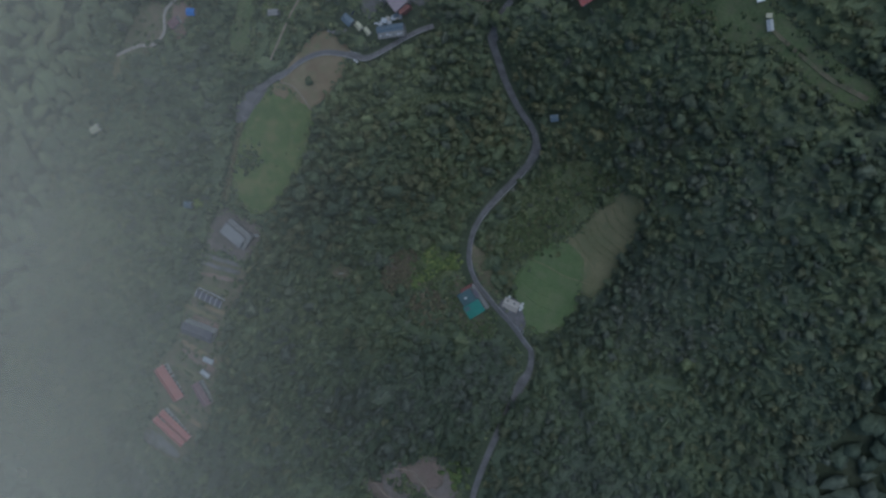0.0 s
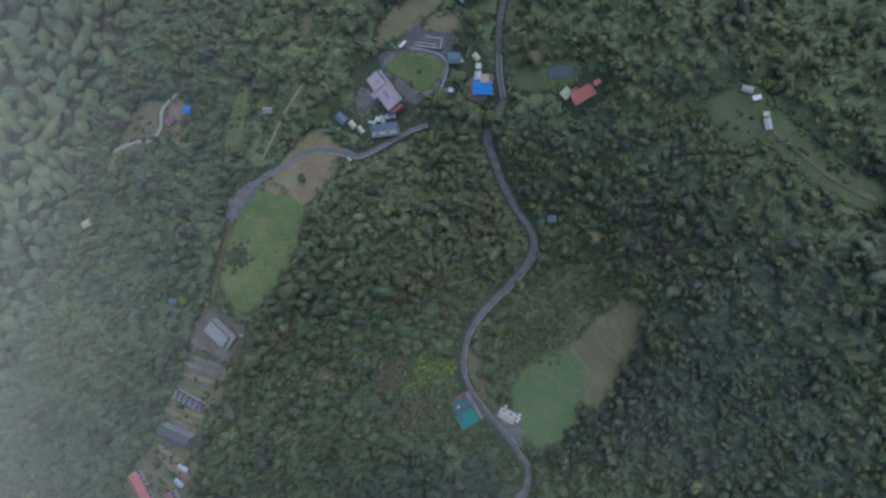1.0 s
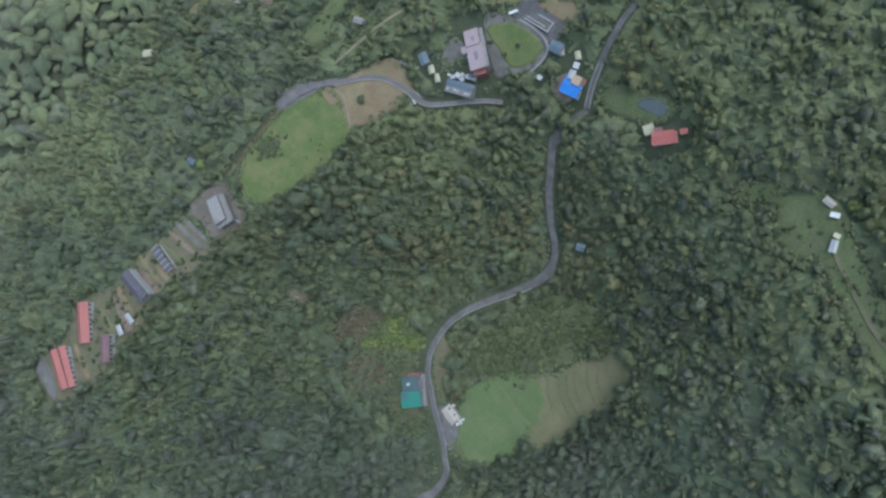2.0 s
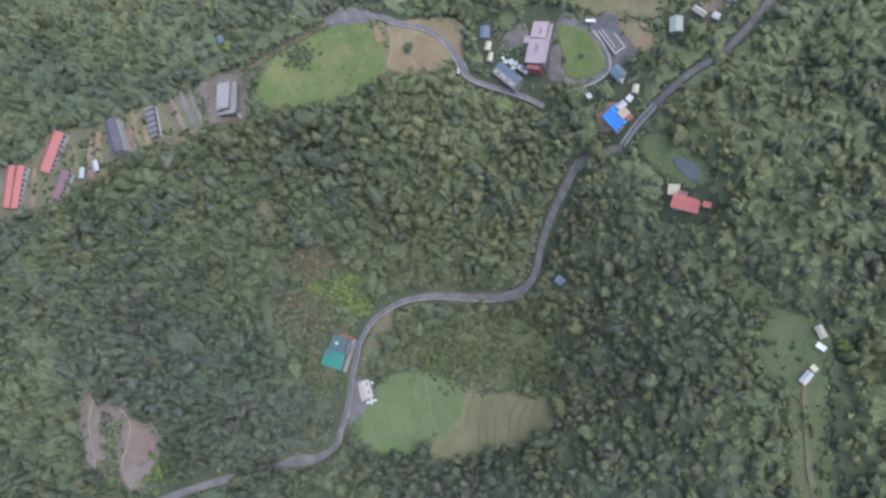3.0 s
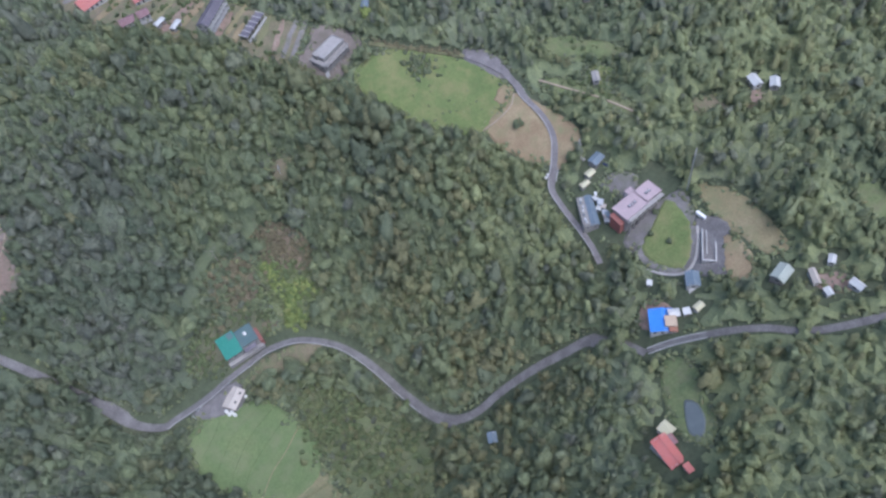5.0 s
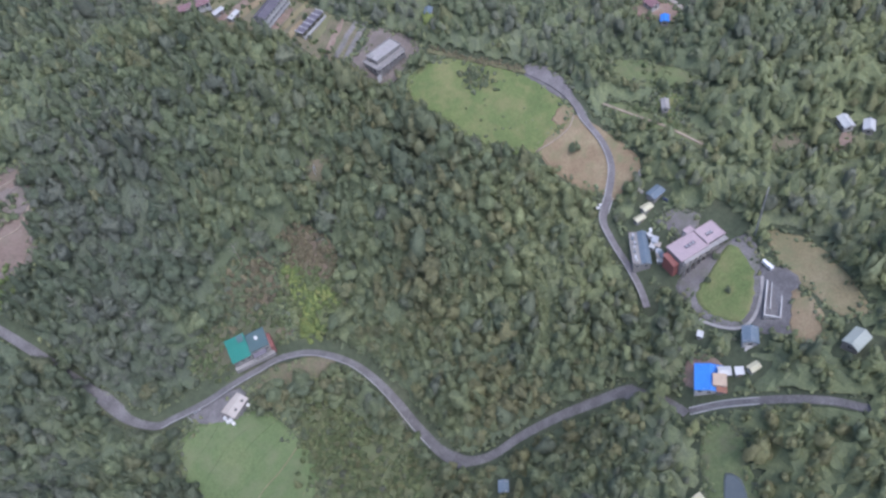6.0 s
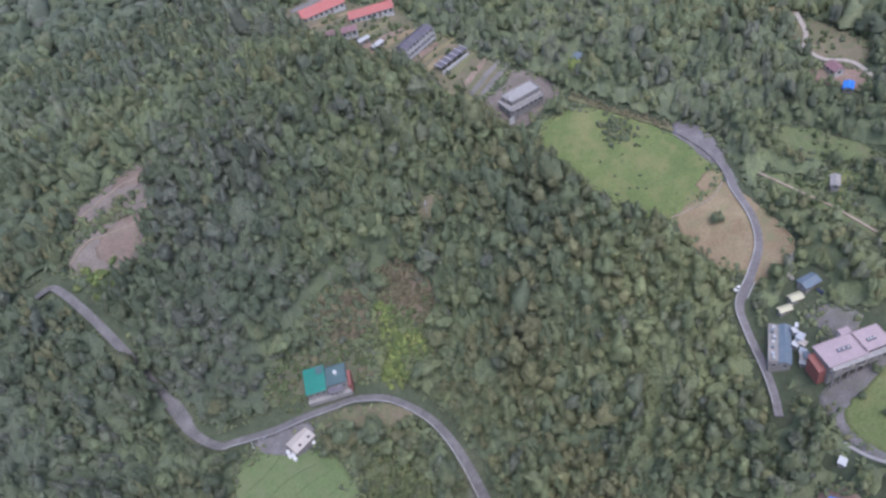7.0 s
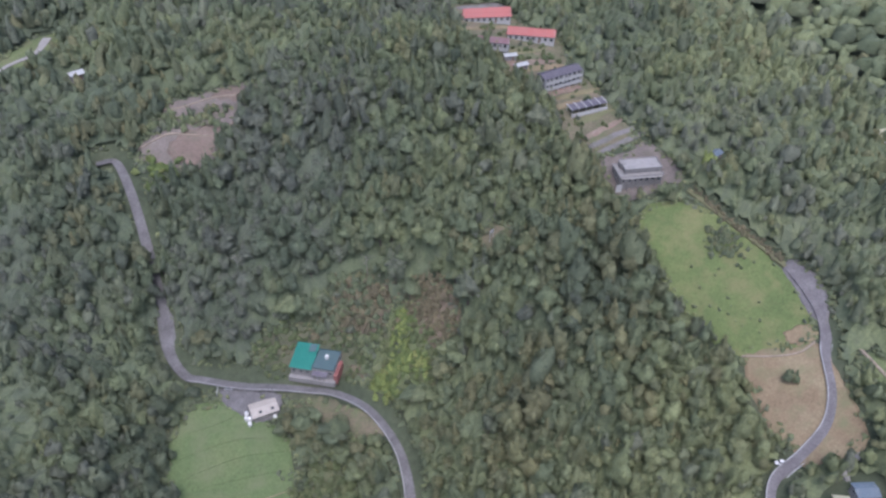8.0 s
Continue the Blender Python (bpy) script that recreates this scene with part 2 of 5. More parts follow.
patch("school_yard", [(78, -135), (83, -129), (90, -131), (105, -143), (102.5, -148.5), (94.5, -153.5), (84.5, -157), (75, -157.2), (71.3, -152), (73.2, -143)],
      GRAVEL, "grey paved yard round the school lawn", "yard", 0.1, 10)
patch("back_yard", [(105, -113), (111, -118), (110, -127), (104, -127.5), (99, -124.5), (102.5, -120)], GRAVEL, "grey gravel yard behind the school", "yard", 0.14, 6)
patch("car_park", [(95.5, -153), (93, -164.5), (82, -168), (72.5, -169), (72.2, -158), (84, -156.8)], ASPHALT, "dark asphalt car park below the school", "yard", 0.13, 8, 0.3)
patch("brown_field", [(88, -165), (85, -172), (75.5, -177.5), (71, -177.5), (71.5, -169.5), (82, -166)],
      DRY_GRASS, "brown fallow field by the car park", "field", 0.16, 8)
patch("yellow_field", [(108, -150), (107, -163.5), (99, -174.5), (86, -186), (81, -181), (88, -170), (96, -159)],
      YELLOW_FIELD, "yellowish field on the slope behind the school", "field", 0.12, 8)
rice = patch("rice_field", [(-18.5, -8), (-20.5, -22), (-26, -35), (-36, -40), (-47.5, -38), (-54.5, -24), (-57.5, -10), (-53.5, 5), (-45, 11.8), (-33, 9), (-23.5, 0)],
      PADDY, "bright green young rice field on shallow terraces", "field", 0.14, 12)
stubble = patch("stubble_field", [(-33.6, -38.8), (-39.5, -48.7), (-43.6, -66.3), (-51.7, -80.8), (-60.6, -86.4), (-67.1, -74.7), (-67.7, -55.3), (-66.5, -34.1), (-62.6, -20.6), (-55.8, -19.5), (-49.1, -33.9)],
      STUBBLE, "yellow-green terraced field with curved banks", "field", 0.1, 12)
patch("shrub_clearing", [(34, 14), (28, 15.5), (22, 9.5), (15, 3), (13.5, -4), (20, -9), (31, -12.5), (37, -6), (36, 5)], MEADOW, "rough shrubby clearing on the hillside", "clearing", 0.1, 8)
RED_EARTH = ground_like("orange_brown_earth", (0.13, 0.1, 0.082), (0.16, 0.123, 0.1), (0.182, 0.144, 0.117), 0.1, 1.0, 0.95, 0.2, (0.12, 0.106, 0.08))
PIT_EARTH = ground_like("mauve_grey_earth", (0.115, 0.1, 0.09), (0.147, 0.125, 0.11), (0.172, 0.148, 0.13), 0.07, 1.2, 0.95, 0.2, (0.105, 0.098, 0.072))
patch("gravel_pit", [(-5.4, 100.7), (-7.2, 95.3), (-16.5, 89), (-24.9, 85.4), (-33.3, 90), (-43.7, 97.4), (-43.7, 102.9), (-34.4, 105.6), (-26, 104.6), (-14.8, 103.5)],
      PIT_EARTH, "bare grey-brown earth clearing on the slope, partly overgrown", "clearing", 0.1, 10, 1.0)
patch("earth_clearing", [(-31.7, 117.3), (-16.8, 116.2), (-3.8, 115), (4.6, 111.2), (2, 105), (-3.6, 103.3), (-14.8, 107.1), (-29.8, 111)],
      PIT_EARTH, "reddish bare earth clearing in the woods", "clearing", 0.12, 8, 1.0)
patch("pit_weeds", [(-0.8, 104.6), (-4.5, 99.8), (-14.8, 102.2), (-26, 103.7), (-34.4, 104.7), (-37.2, 110.1), (-29.8, 111.9), (-14.8, 108.5)], PIT_EARTH, "weedy strip between two bare clearings", "clearing", 0.15, 6, 1.2)
patch("red_earth", [(-11, 98.1), (-14.6, 91.8), (-23, 88.1), (-31.5, 91.8), (-33.4, 99.2), (-22.2, 101.8)], RED_EARTH, "reddish bare slope in the earth clearing", "clearing", 0.22, 6, 1.2, False)
patch("red_bank", [(1.9, 109.9), (-1.8, 106.9), (-7.4, 108.8), (-13.1, 113.4), (-6.6, 115.1)], RED_EARTH, "reddish earth bank above the woods", "clearing", 0.22, 6, 0.8, False)
patch("house_bank", [(7.8, 5.7), (12.1, 3.7), (12.2, 0.3), (8.3, 1.3)], RED_SCRUB, "reddish bare bank beside the green-roofed house", "bank", 0.2, 5, 0.4)
patch("clearing_top", [(39, 19), (49, 12.1), (46, -0.5), (40, -3), (36.1, -1.3), (33.8, 6.4), (36, 15)], RED_SCRUB, "brown bare top of the shrubby clearing", "clearing", 0.16, 6, 0.8)
patch("house_meadow", [(38.6, -156.4), (36.4, -166), (26, -171.5), (15.9, -177), (7.4, -175.6), (12.7, -165.2), (26, -157.6)], MEADOW, "green meadow between road and red-roofed house", "meadow", 0.1, 8)
patch("hillside_meadow", [(-33.6, -172.5), (-41.6, -179.3), (-47.5, -182.3), (-57.4, -189.2), (-69.9, -189.3), (-78.1, -177.6), (-71, -167.7), (-61.3, -166.7), (-49, -171.6), (-39.1, -166.6)], MEADOW, "rough green meadow round the white sheds", "meadow", 0.1, 8)
patch("hall_yard", [(121, 35.4), (131, 33.6), (140.5, 37), (144, 28), (144.4, 15.9), (138.2, 11), (128, 12.4), (117.5, 14.5), (116.8, 29)], PIT_EARTH, "worn grey paved forecourt round the grey hall", "yard", 0.1, 8)
patch("roadside_yard", [(-37.5, 14.5), (-24, 10), (-18.2, 7), (-17.2, 3.2), (-24.9, -0.1), (-33.6, 7.1)], ASPHALT, "gravel yard beside the road and the white shed", "yard", 0.2, 6)
patch("verge", [(-13.3, 1.9), (-4.6, 0.7), (2.1, -4.1), (8.9, -10.1), (12.8, -17.3), (7, -18.3), (1.2, -14.2), (-6.5, -8.3), (-12.3, -2.5)], VERGE, "brownish weedy verge inside the road bend", "verge", 0.1, 6)
patch("blue_house_yard", [(52, -143), (59.5, -143.5), (61, -148.5), (57, -154), (50, -153), (48.5, -147)], BARE_EARTH, "bare earth yard round the blue-roofed house", "yard", 0.12, 6)
patch("terrace_slope", [(113.5, 39.7), (136.8, 39.3), (138.8, 67.2), (137.9, 92.6), (143, 108), (144, 122), (134, 134), (137, 160), (112, 161), (102, 146), (100.3, 114.8), (106.4, 85.3), (112.6, 59.3)],
      VERGE, "weedy terraced slope between the hillside buildings", "terrace", 0.06, 14, 1.2)
for mat, outline in ((BARE_EARTH, [(109.2, 97.8), (108.6, 94.4), (129, 93.8), (129.2, 97.2)]), (STUBBLE, [(114.5, 107.4), (113.9, 103.4), (130.6, 103.8), (130.6, 107.2)]),
                     (DRY_GRASS, [(110.8, 91.8), (111.5, 89), (132.3, 89.4), (131.8, 92.4)]), (BARE_EARTH, [(115.1, 74.6), (115.7, 71.5), (130.9, 72.9), (131.4, 76.0)]),
                     (YELLOW_FIELD, [(121.7, 71), (121.5, 68.4), (142.5, 70.1), (142.5, 72.2)]), (DRY_GRASS, [(115.4, 65.5), (115.3, 63.2), (129, 65), (128.6, 66.8)]),
                     (STUBBLE, [(119.9, 55), (120.4, 52.8), (137.3, 56.2), (137, 58)]), (BARE_EARTH, [(120, 46.9), (120.5, 44.8), (136.9, 48.9), (136.5, 50.7)]),
                     (GRAVEL, [(120.5, 42.3), (120.4, 40.2), (142.9, 44.2), (142.6, 45.8)]), (GRAVEL, [(119.7, 37.8), (119.4, 35.7), (142.6, 39.6), (142.9, 41.5)]),
                     (DRY_GRASS, [(106.7, 131.9), (105.4, 128.4), (125.9, 128.6), (126.4, 131.2)]), (GRAVEL, [(113, 158.8), (114.6, 153.9), (135.3, 152.6), (136, 162)])):
    patch("terrace_yard", outline, mat, "narrow terrace strip between the hillside buildings", "terrace", 0.18, 5, 0.7)


BANK = ground_like("weedy_bank", (0.1, 0.106, 0.055), (0.126, 0.125, 0.066), (0.152, 0.144, 0.08), 0.3, 2.0, 0.95, 0.1)
PALE_BANK = ground_like("trodden_bank", (0.15, 0.138, 0.08), (0.185, 0.165, 0.098), (0.215, 0.19, 0.115), 0.3, 2.0, 0.95, 0.1)


def bank(field, points, mat, half=0.4, lift=0.45):
    """A low earth bank between two terraces."""
    line = smooth_loop([Vector(p) for p in points], 8, closed=False)
    add_mesh("bank", *ribbon(line, half, lift, 0.0, 0.8), mat, field)


for points in ([(-39.5, -45.7), (-45.3, -41.8), (-52, -38.8)], [(-42.4, -50.6), (-51.1, -45.7), (-64.7, -43.7)], [(-44.4, -54.6), (-51.6, -49.6), (-65.7, -47.6)], [(-45.4, -59.4), (-52.7, -54.4), (-66.7, -51.4)],
               [(-48.5, -66.2), (-55.2, -61.2), (-66.8, -58.7)], [(-51.5, -71), (-57.2, -66), (-66.9, -64)], [(-54.5, -75.8), (-58.8, -70.9), (-67, -68.8)], [(-57.6, -83.5), (-60.4, -79.6), (-66.2, -76.6)]):
    bank(stubble, points, BANK)
for points in ([(-24.9, -5), (-34.6, -2.5), (-45.2, -2.9), (-53.8, -4.1)], [(-21, -10.7), (-33.6, -8.2), (-49, -9.7), (-55.8, -12.8)], [(-22, -16.7), (-35.5, -15.1), (-49, -15.5), (-55.8, -19.5)],
               [(-23.9, -30.8), (-31.6, -27.9), (-41.3, -26), (-51, -30.1)], [(-27.8, -35.8), (-38.4, -33.9), (-49.1, -32), (-53.9, -29.1)], [(-31.7, 5.3), (-39.4, 4), (-49, 3.6)]):
    bank(rice, points, PADDY, 0.35, 0.17)
bank(rice, [(-23.9, -23.3), (-34.5, -23.6), (-43.3, -23.1), (-52, -24.7), (-57.8, -25.8)], PALE_BANK, 0.2, 0.3)
bank(stubble, [(-37.5, -43.8), (-43.3, -39.8), (-53, -36.9), (-60.7, -32.1)], PALE_BANK, 0.22, 0.3)

road("road_main", [(-59.7, 101.9), (-52.1, 100.1), (-49.3, 89), (-48, 74.1), (-47.7, 59), (-47.9, 43.9), (-48.5, 31.7), (-45.1, 22.5), (-40, 19.5), (-28, 13.6), (-17.5, 9.6), (-7.5, 5), (1.5, 0.2), (10.5, -9), (15.2, -22), (15.2, -33), (12, -45.5), (6.5, -60), (2, -74), (1.6, -84), (6.8, -92.6), (17.8, -100), (29, -110.3), (38, -121.3), (43.8, -130), (43.6, -140.5), (40.5, -149.5)],
     5.3, "grey asphalt lane winding through the forest", ((0.28, 0.68),), hidden=((0.12, 0.205), (0.9, 0.985)))
road("road_valley", [(40.5, -149.5), (44.5, -157), (47.5, -165), (50.5, -174.5), (52.5, -185), (52.6, -195.8), (55.4, -204.7), (58.9, -211.8), (62.3, -218.4), (65.8, -225.9), (73.1, -235.5), (86.4, -249.3), (103.6, -267.2)],
     2.7, "pale asphalt lane past the blue-roofed house", ((0.0, 0.2),), hidden=((0.33, 0.42), (0.55, 0.62)))
road("road_school", [(150.2, -38), (149.2, -46), (147, -55), (143, -63), (138, -69), (130.8, -80.5), (122.5, -88), (112, -91.5), (102, -93.5), (95, -100.5), (87, -110.5), (80, -118), (74, -123)],
     3.8, "pale asphalt lane round the lawn to the school", ((0.3, 0.95),), PALE_ROAD, 0.3)
road("path_school", [(72.5, -141), (71, -148), (71.8, -154.5), (76.5, -157), (84.5, -156.4), (91, -154.6)], 1.1, "pale concrete path round the school lawn", (), CONCRETE, 0.3)


DRY_TRACK = ground_like("trodden_dry_soil", (0.21, 0.175, 0.13), (0.25, 0.205, 0.155), (0.28, 0.235, 0.18), 0.3, 2.0, 0.95, 0.1)
PALE_TRACK = ground_like("pale_dirt", (0.24, 0.21, 0.18), (0.29, 0.26, 0.225), (0.33, 0.3, 0.26), 0.3, 2.0, 0.95, 0.1)


def track(name, points, half, mat, label):
    line = smooth_loop([Vector(p) for p in points], 8, closed=False)
    LINES.append((np.array([(q.x, q.y) for q in line]), half))
    tagged(add_mesh(name, *ribbon(line, half, 0.34, 0.0, 0.6), mat), label, "track", kind="structure")


track("pit_track", [(-0.9, 107.8), (-8.4, 111.5), (-16.8, 113), (-27.9, 113.7), (-39.2, 118.3)], 0.3, DRY_TRACK, "pale dirt track through the upper clearing")
track("pit_track", [(-7.2, 98), (-15.6, 96.3), (-24.1, 100), (-32.5, 103.7), (-42.7, 102)], 0.3, DRY_TRACK, "pale dirt track over the lower clearing")
track("lawn_track", [(118.6, -56.2), (125.9, -61.7), (132.3, -64.7), (138, -64.2)], 0.32, DRY_TRACK, "pale trodden track between lawn and dry grass")
patch("sandy_patch", [(132.6, -57.3), (138.3, -56.3), (140.9, -61.2), (137.1, -63.7), (132.5, -61.3)], DRY_GRASS, "pale sandy patch at the lawn corner", "ground", 0.2, 5, 0.8, False)
patch("track_meadow", [(-74.6, -184.4), (-84.1, -181.5), (-95.4, -177.5), (-108.7, -173.4), (-123.9, -170.3), (-123.6, -160.5), (-106.4, -161.6), (-93.1, -165.7), (-81.7, -169.7), (-74.1, -172.7)], MEADOW, "rough green strip along the grassy track", "meadow", 0.07, 8, 1.5)
track("meadow_track", [(-74.3, -178.6), (-81.9, -175.6), (-93.3, -171.6), (-106.6, -167.5), (-121.9, -165.5)], 1.0, VERGE, "overgrown grassy track down from the white sheds")
patch("far_verge", [(-116.8, 133), (-99.8, 141.3), (-83.9, 150.4), (-69.9, 158.5), (-64.5, 173.6), (-73.8, 175.7), (-88.8, 164.1), (-105.6, 153.2), (-118.8, 144)], MEADOW, "rough verge beside the far lane", "verge", 0.08, 6, 1.0)
road("road_far", [(-115, 140.3), (-99.9, 149.5), (-86.8, 158.6), (-75.6, 164), (-70.1, 173.7)], 3.6, "pale far lane along the wooded slope", (), CONCRETE)

# rough clearings on the far side of the valley and between the lane and the fields
patch("scrub_slope", [(-19, -20.6), (-8.4, -19.4), (-2.6, -31.7), (-2.6, -52.4), (-2.7, -64.8), (-14.6, -80.3), (-30.4, -89.3), (-47.9, -84.8), (-43.7, -71.2), (-38.5, -51.7), (-29.7, -39.8), (-22.9, -30.8)],
      SCRUB_GROUND, "weedy green slope between the lane and the fields", "meadow", 0.08, 10, 1.5)
patch("track_verge", [(148.9, -76.9), (147.5, -92.4), (146.3, -103.9), (141, -119.2), (136.5, -117.3), (139.8, -102), (141, -90.5), (143.3, -76.9)], MEADOW, "grassy strip along the far earth track", "verge", 0.08, 6, 1.0)
track("dirt_track", [(146.2, -73), (144.9, -84.7), (143.7, -94.3), (142.6, -102), (138.3, -117.3)], 0.5, DRY_TRACK, "overgrown pale earth track below the dry lawn")
patch("garden", [(153.2, -92.4), (157.7, -96.2), (157.5, -102.9), (151.9, -103.9), (148.1, -105.8), (149.2, -98.1)], LAWN, "small bright green garden beside a grey hut", "garden", 0.12, 6, 0.8)
patch("valley_meadow", [(160.6, -67.1), (168, -71), (170.4, -84.6), (168.7, -105.7), (162.2, -103.8), (158.9, -90.4), (158.4, -76.9)], MEADOW, "rough green meadow on the far slope", "meadow", 0.08, 8, 1.5)
patch("brown_clearing", [(140.9, -141.9), (146.6, -140), (150.1, -145.7), (146.9, -152.3), (141.3, -151.4)], VERGE, "brown weedy clearing above the school", "clearing", 0.1, 6, 1.0)
patch("red_yard", [(145.6, -159), (152.3, -158), (154.8, -163.7), (148.9, -167.5), (144.4, -164.6)], BARE_EARTH, "reddish bare yard before a far house", "yard", 0.1, 6, 0.8)
patch("far_terrace", [(223.9, -44), (226.4, -55.6), (222.9, -71.1), (212.6, -78.8), (204.7, -75), (205.2, -61.4), (211.7, -49.8)], VERGE, "brownish green far terraces on the slope", "terrace", 0.1, 8, 1.2)
patch("oval_field", [(222.3, -32.4), (228.4, -30.5), (231.1, -38.2), (226.9, -44), (222, -41.1)], YELLOW_FIELD, "small oval yellowish field on the far slope", "field", 0.12, 6, 0.6)
track("terrace_track", [(228, -42), (217.6, -51.7), (208.4, -56.6), (205.1, -65.3), (207.7, -75), (202.3, -86.5)], 0.9, PALE_TRACK, "pale curved track round the far terraces")
patch("lower_meadow", [(112.7, -202.6), (116.1, -210.2), (98.4, -219.8), (84.9, -223.8), (87.1, -216.1), (98.9, -210.3)], MEADOW, "light green meadow strip in the lower valley", "meadow", 0.1, 6, 1.0)
patch("red_slope", [(195.1, -65.3), (203, -67.2), (204.5, -80.8), (196.4, -84.6), (192.7, -75)], BARE_EARTH, "reddish bare slope beside far houses", "clearing", 0.1, 6, 1.0)

patch("road_corner", [(153.5, -35.5), (154.9, -45.4), (150.7, -55.3), (143.8, -61.2), (143.1, -55.3), (146.4, -45.3), (147.8, -37.4)], PALE_ROAD, "pale paved corner where the lane meets the lawn", "road", 0.2, 6, 0.5)
track("embankment", [(141.8, 7.8), (145.3, -7.7), (148.4, -25.5), (149.7, -36.4)], 1.2, BANK, "dark weedy embankment along the lawn")
patch("house_yard", [(-22.1, 20), (-12.5, 26.1), (-0.9, 22.7), (9.6, 15.2), (13.5, 6.6), (8.8, 2.8), (-1.8, 7.6), (-14.3, 13.9)], HOUSE_GROUND, "rough weedy ground round the green-roofed house", "yard", 0.07, 8, 1.2)
patch("brown_slope", [(9.6, 15.2), (18.3, 11.3), (27.7, 16.6), (25.7, 26), (14.2, 30), (2.8, 26.4), (1.9, 19.9)], RED_SCRUB, "brown scrubby slope behind the green-roofed house", "clearing", 0.09, 8, 1.5)
patch("board_clearing", [(62.1, 16.1), (66, 13.1), (71.9, 13.9), (72.9, 18.7), (67.9, 21.6), (63, 19.8)], VERGE, "small brown clearing round a marker board", "clearing", 0.09, 5, 0.8)


# ---- building kit ----
def part(name, bm, mat, parent, label=""):
    """Link a bmesh as one mesh object under a thing or a part."""
    me = bpy.data.meshes.new(name)
    bm.to_mesh(me)
    bm.free()
    me.materials.append(mat)
    ob = new(name, me)
    ob.parent = parent
    return tagged(ob, label)


def box(bm, x0, x1, y0, y1, z0, z1, bevel=0.0):
    made = bmesh.ops.create_cube(bm, size=1.0, matrix=Matrix.Translation(((x0 + x1) / 2, (y0 + y1) / 2, (z0 + z1) / 2)) @ Matrix.Diagonal((x1 - x0, y1 - y0, z1 - z0, 1)))
    if bevel:
        edges = list({e for v in made["verts"] for e in v.link_edges})
        bmesh.ops.bevel(bm, geom=edges, offset=bevel, segments=2, affect="EDGES")
    return bm


def tube(bm, a, b, r0, r1=None, sides=10):
    a, b = Vector(a), Vector(b)
    way = b - a
    m = Matrix.Translation((a + b) / 2) @ way.to_track_quat("Z", "Y").to_matrix().to_4x4()
    bmesh.ops.create_cone(bm, cap_ends=True, segments=sides, radius1=r0, radius2=r0 if r1 is None else r1, depth=way.length, matrix=m)
    return bm


def slab(bm, a, b, c, d, thick):
    """A sheet with four corners and a thickness, downwards."""
    top = [bm.verts.new(p) for p in (a, b, c, d)]
    low = [bm.verts.new((p[0], p[1], p[2] - thick)) for p in (a, b, c, d)]
    bm.faces.new(top), bm.faces.new(low[::-1])
    for i in range(4):
        bm.faces.new((top[i], low[i], low[(i + 1) % 4], top[(i + 1) % 4]))
    return bm


def thing(name, x, y, turn, label, category, group="", reach=4.0, clear=None, lift=0.0):
    """An Empty on the ground that carries the parts of a thing; turn in degrees."""
    z = float(np.mean(ground_z([x, x - reach, x + reach, x, x], [y, y, y, y - reach, y + reach])))
    root = new(name)
    root.matrix_world = pose(x, y, z + lift, 0, 0, turn)
    if clear:
        hx, hy = clear
        c, s = math.cos(radians(turn)), math.sin(radians(turn))
        CLEAR.append(np.array([(x + c * u - s * v, y + s * u + c * v) for u, v in ((-hx, -hy), (0, -hy), (hx, -hy), (hx, 0), (hx, hy), (0, hy), (-hx, hy), (-hx, 0))]))
    return tagged(root, label, category, group)


WHITE_WALL = painted("white_render", (0.42, 0.415, 0.4), (0.32, 0.315, 0.3), 0.6, 0.8)
GREY_WALL = painted("grey_render", (0.235, 0.222, 0.21), (0.175, 0.167, 0.158), 0.5, 0.85)
BRICK_RED = painted("red_tile_cladding", (0.235, 0.088, 0.074), (0.19, 0.092, 0.08), 0.8, 0.7)
PINK_ROOF = painted("mauve_roof_coating", (0.3, 0.235, 0.245), (0.24, 0.2, 0.21), 0.25, 0.7)
GREEN_ROOF = painted("green_sheet_roof", (0.015, 0.135, 0.1), (0.03, 0.17, 0.13), 0.25, 0.45)
TEAL_ROOF = painted("dark_teal_roof", (0.06, 0.1, 0.105), (0.085, 0.12, 0.12), 0.4, 0.7)
BLUE_ROOF = painted("bright_blue_sheet_roof", (0.04, 0.16, 0.5), (0.06, 0.2, 0.52), 0.3, 0.45)
BLUEGREY_ROOF = painted("faded_blue_roof", (0.1, 0.135, 0.17), (0.15, 0.175, 0.2), 0.4, 0.6)
CREAM_ROOF = painted("cream_sheet_roof", (0.38, 0.345, 0.3), (0.32, 0.285, 0.25), 0.4, 0.55)
WHITE_ROOF = painted("white_sheet_roof", (0.4, 0.405, 0.4), (0.33, 0.335, 0.33), 0.4, 0.5)
RED_ROOF = painted("red_sheet_roof", (0.34, 0.105, 0.09), (0.3, 0.125, 0.11), 0.3, 0.5)
DARK_ROOF = painted("dark_slate_roof", (0.09, 0.08, 0.1), (0.14, 0.13, 0.14), 0.5, 0.7)
MAROON_ROOF = painted("faded_maroon_roof", (0.17, 0.09, 0.1), (0.22, 0.15, 0.15), 0.5, 0.7)
YELLOW_ROOF = painted("pale_yellow_sheet_roof", (0.42, 0.4, 0.27), (0.36, 0.345, 0.25), 0.4, 0.6)
SAGE_ROOF = painted("pale_sage_roof", (0.27, 0.295, 0.26), (0.23, 0.25, 0.225), 0.3, 0.6)
BEIGE_ROOF = painted("beige_flat_roof", (0.36, 0.28, 0.2), (0.3, 0.24, 0.18), 0.4, 0.8)
RUST = painted("rusted_sheet", (0.23, 0.1, 0.06), (0.17, 0.1, 0.08), 0.8, 0.8)
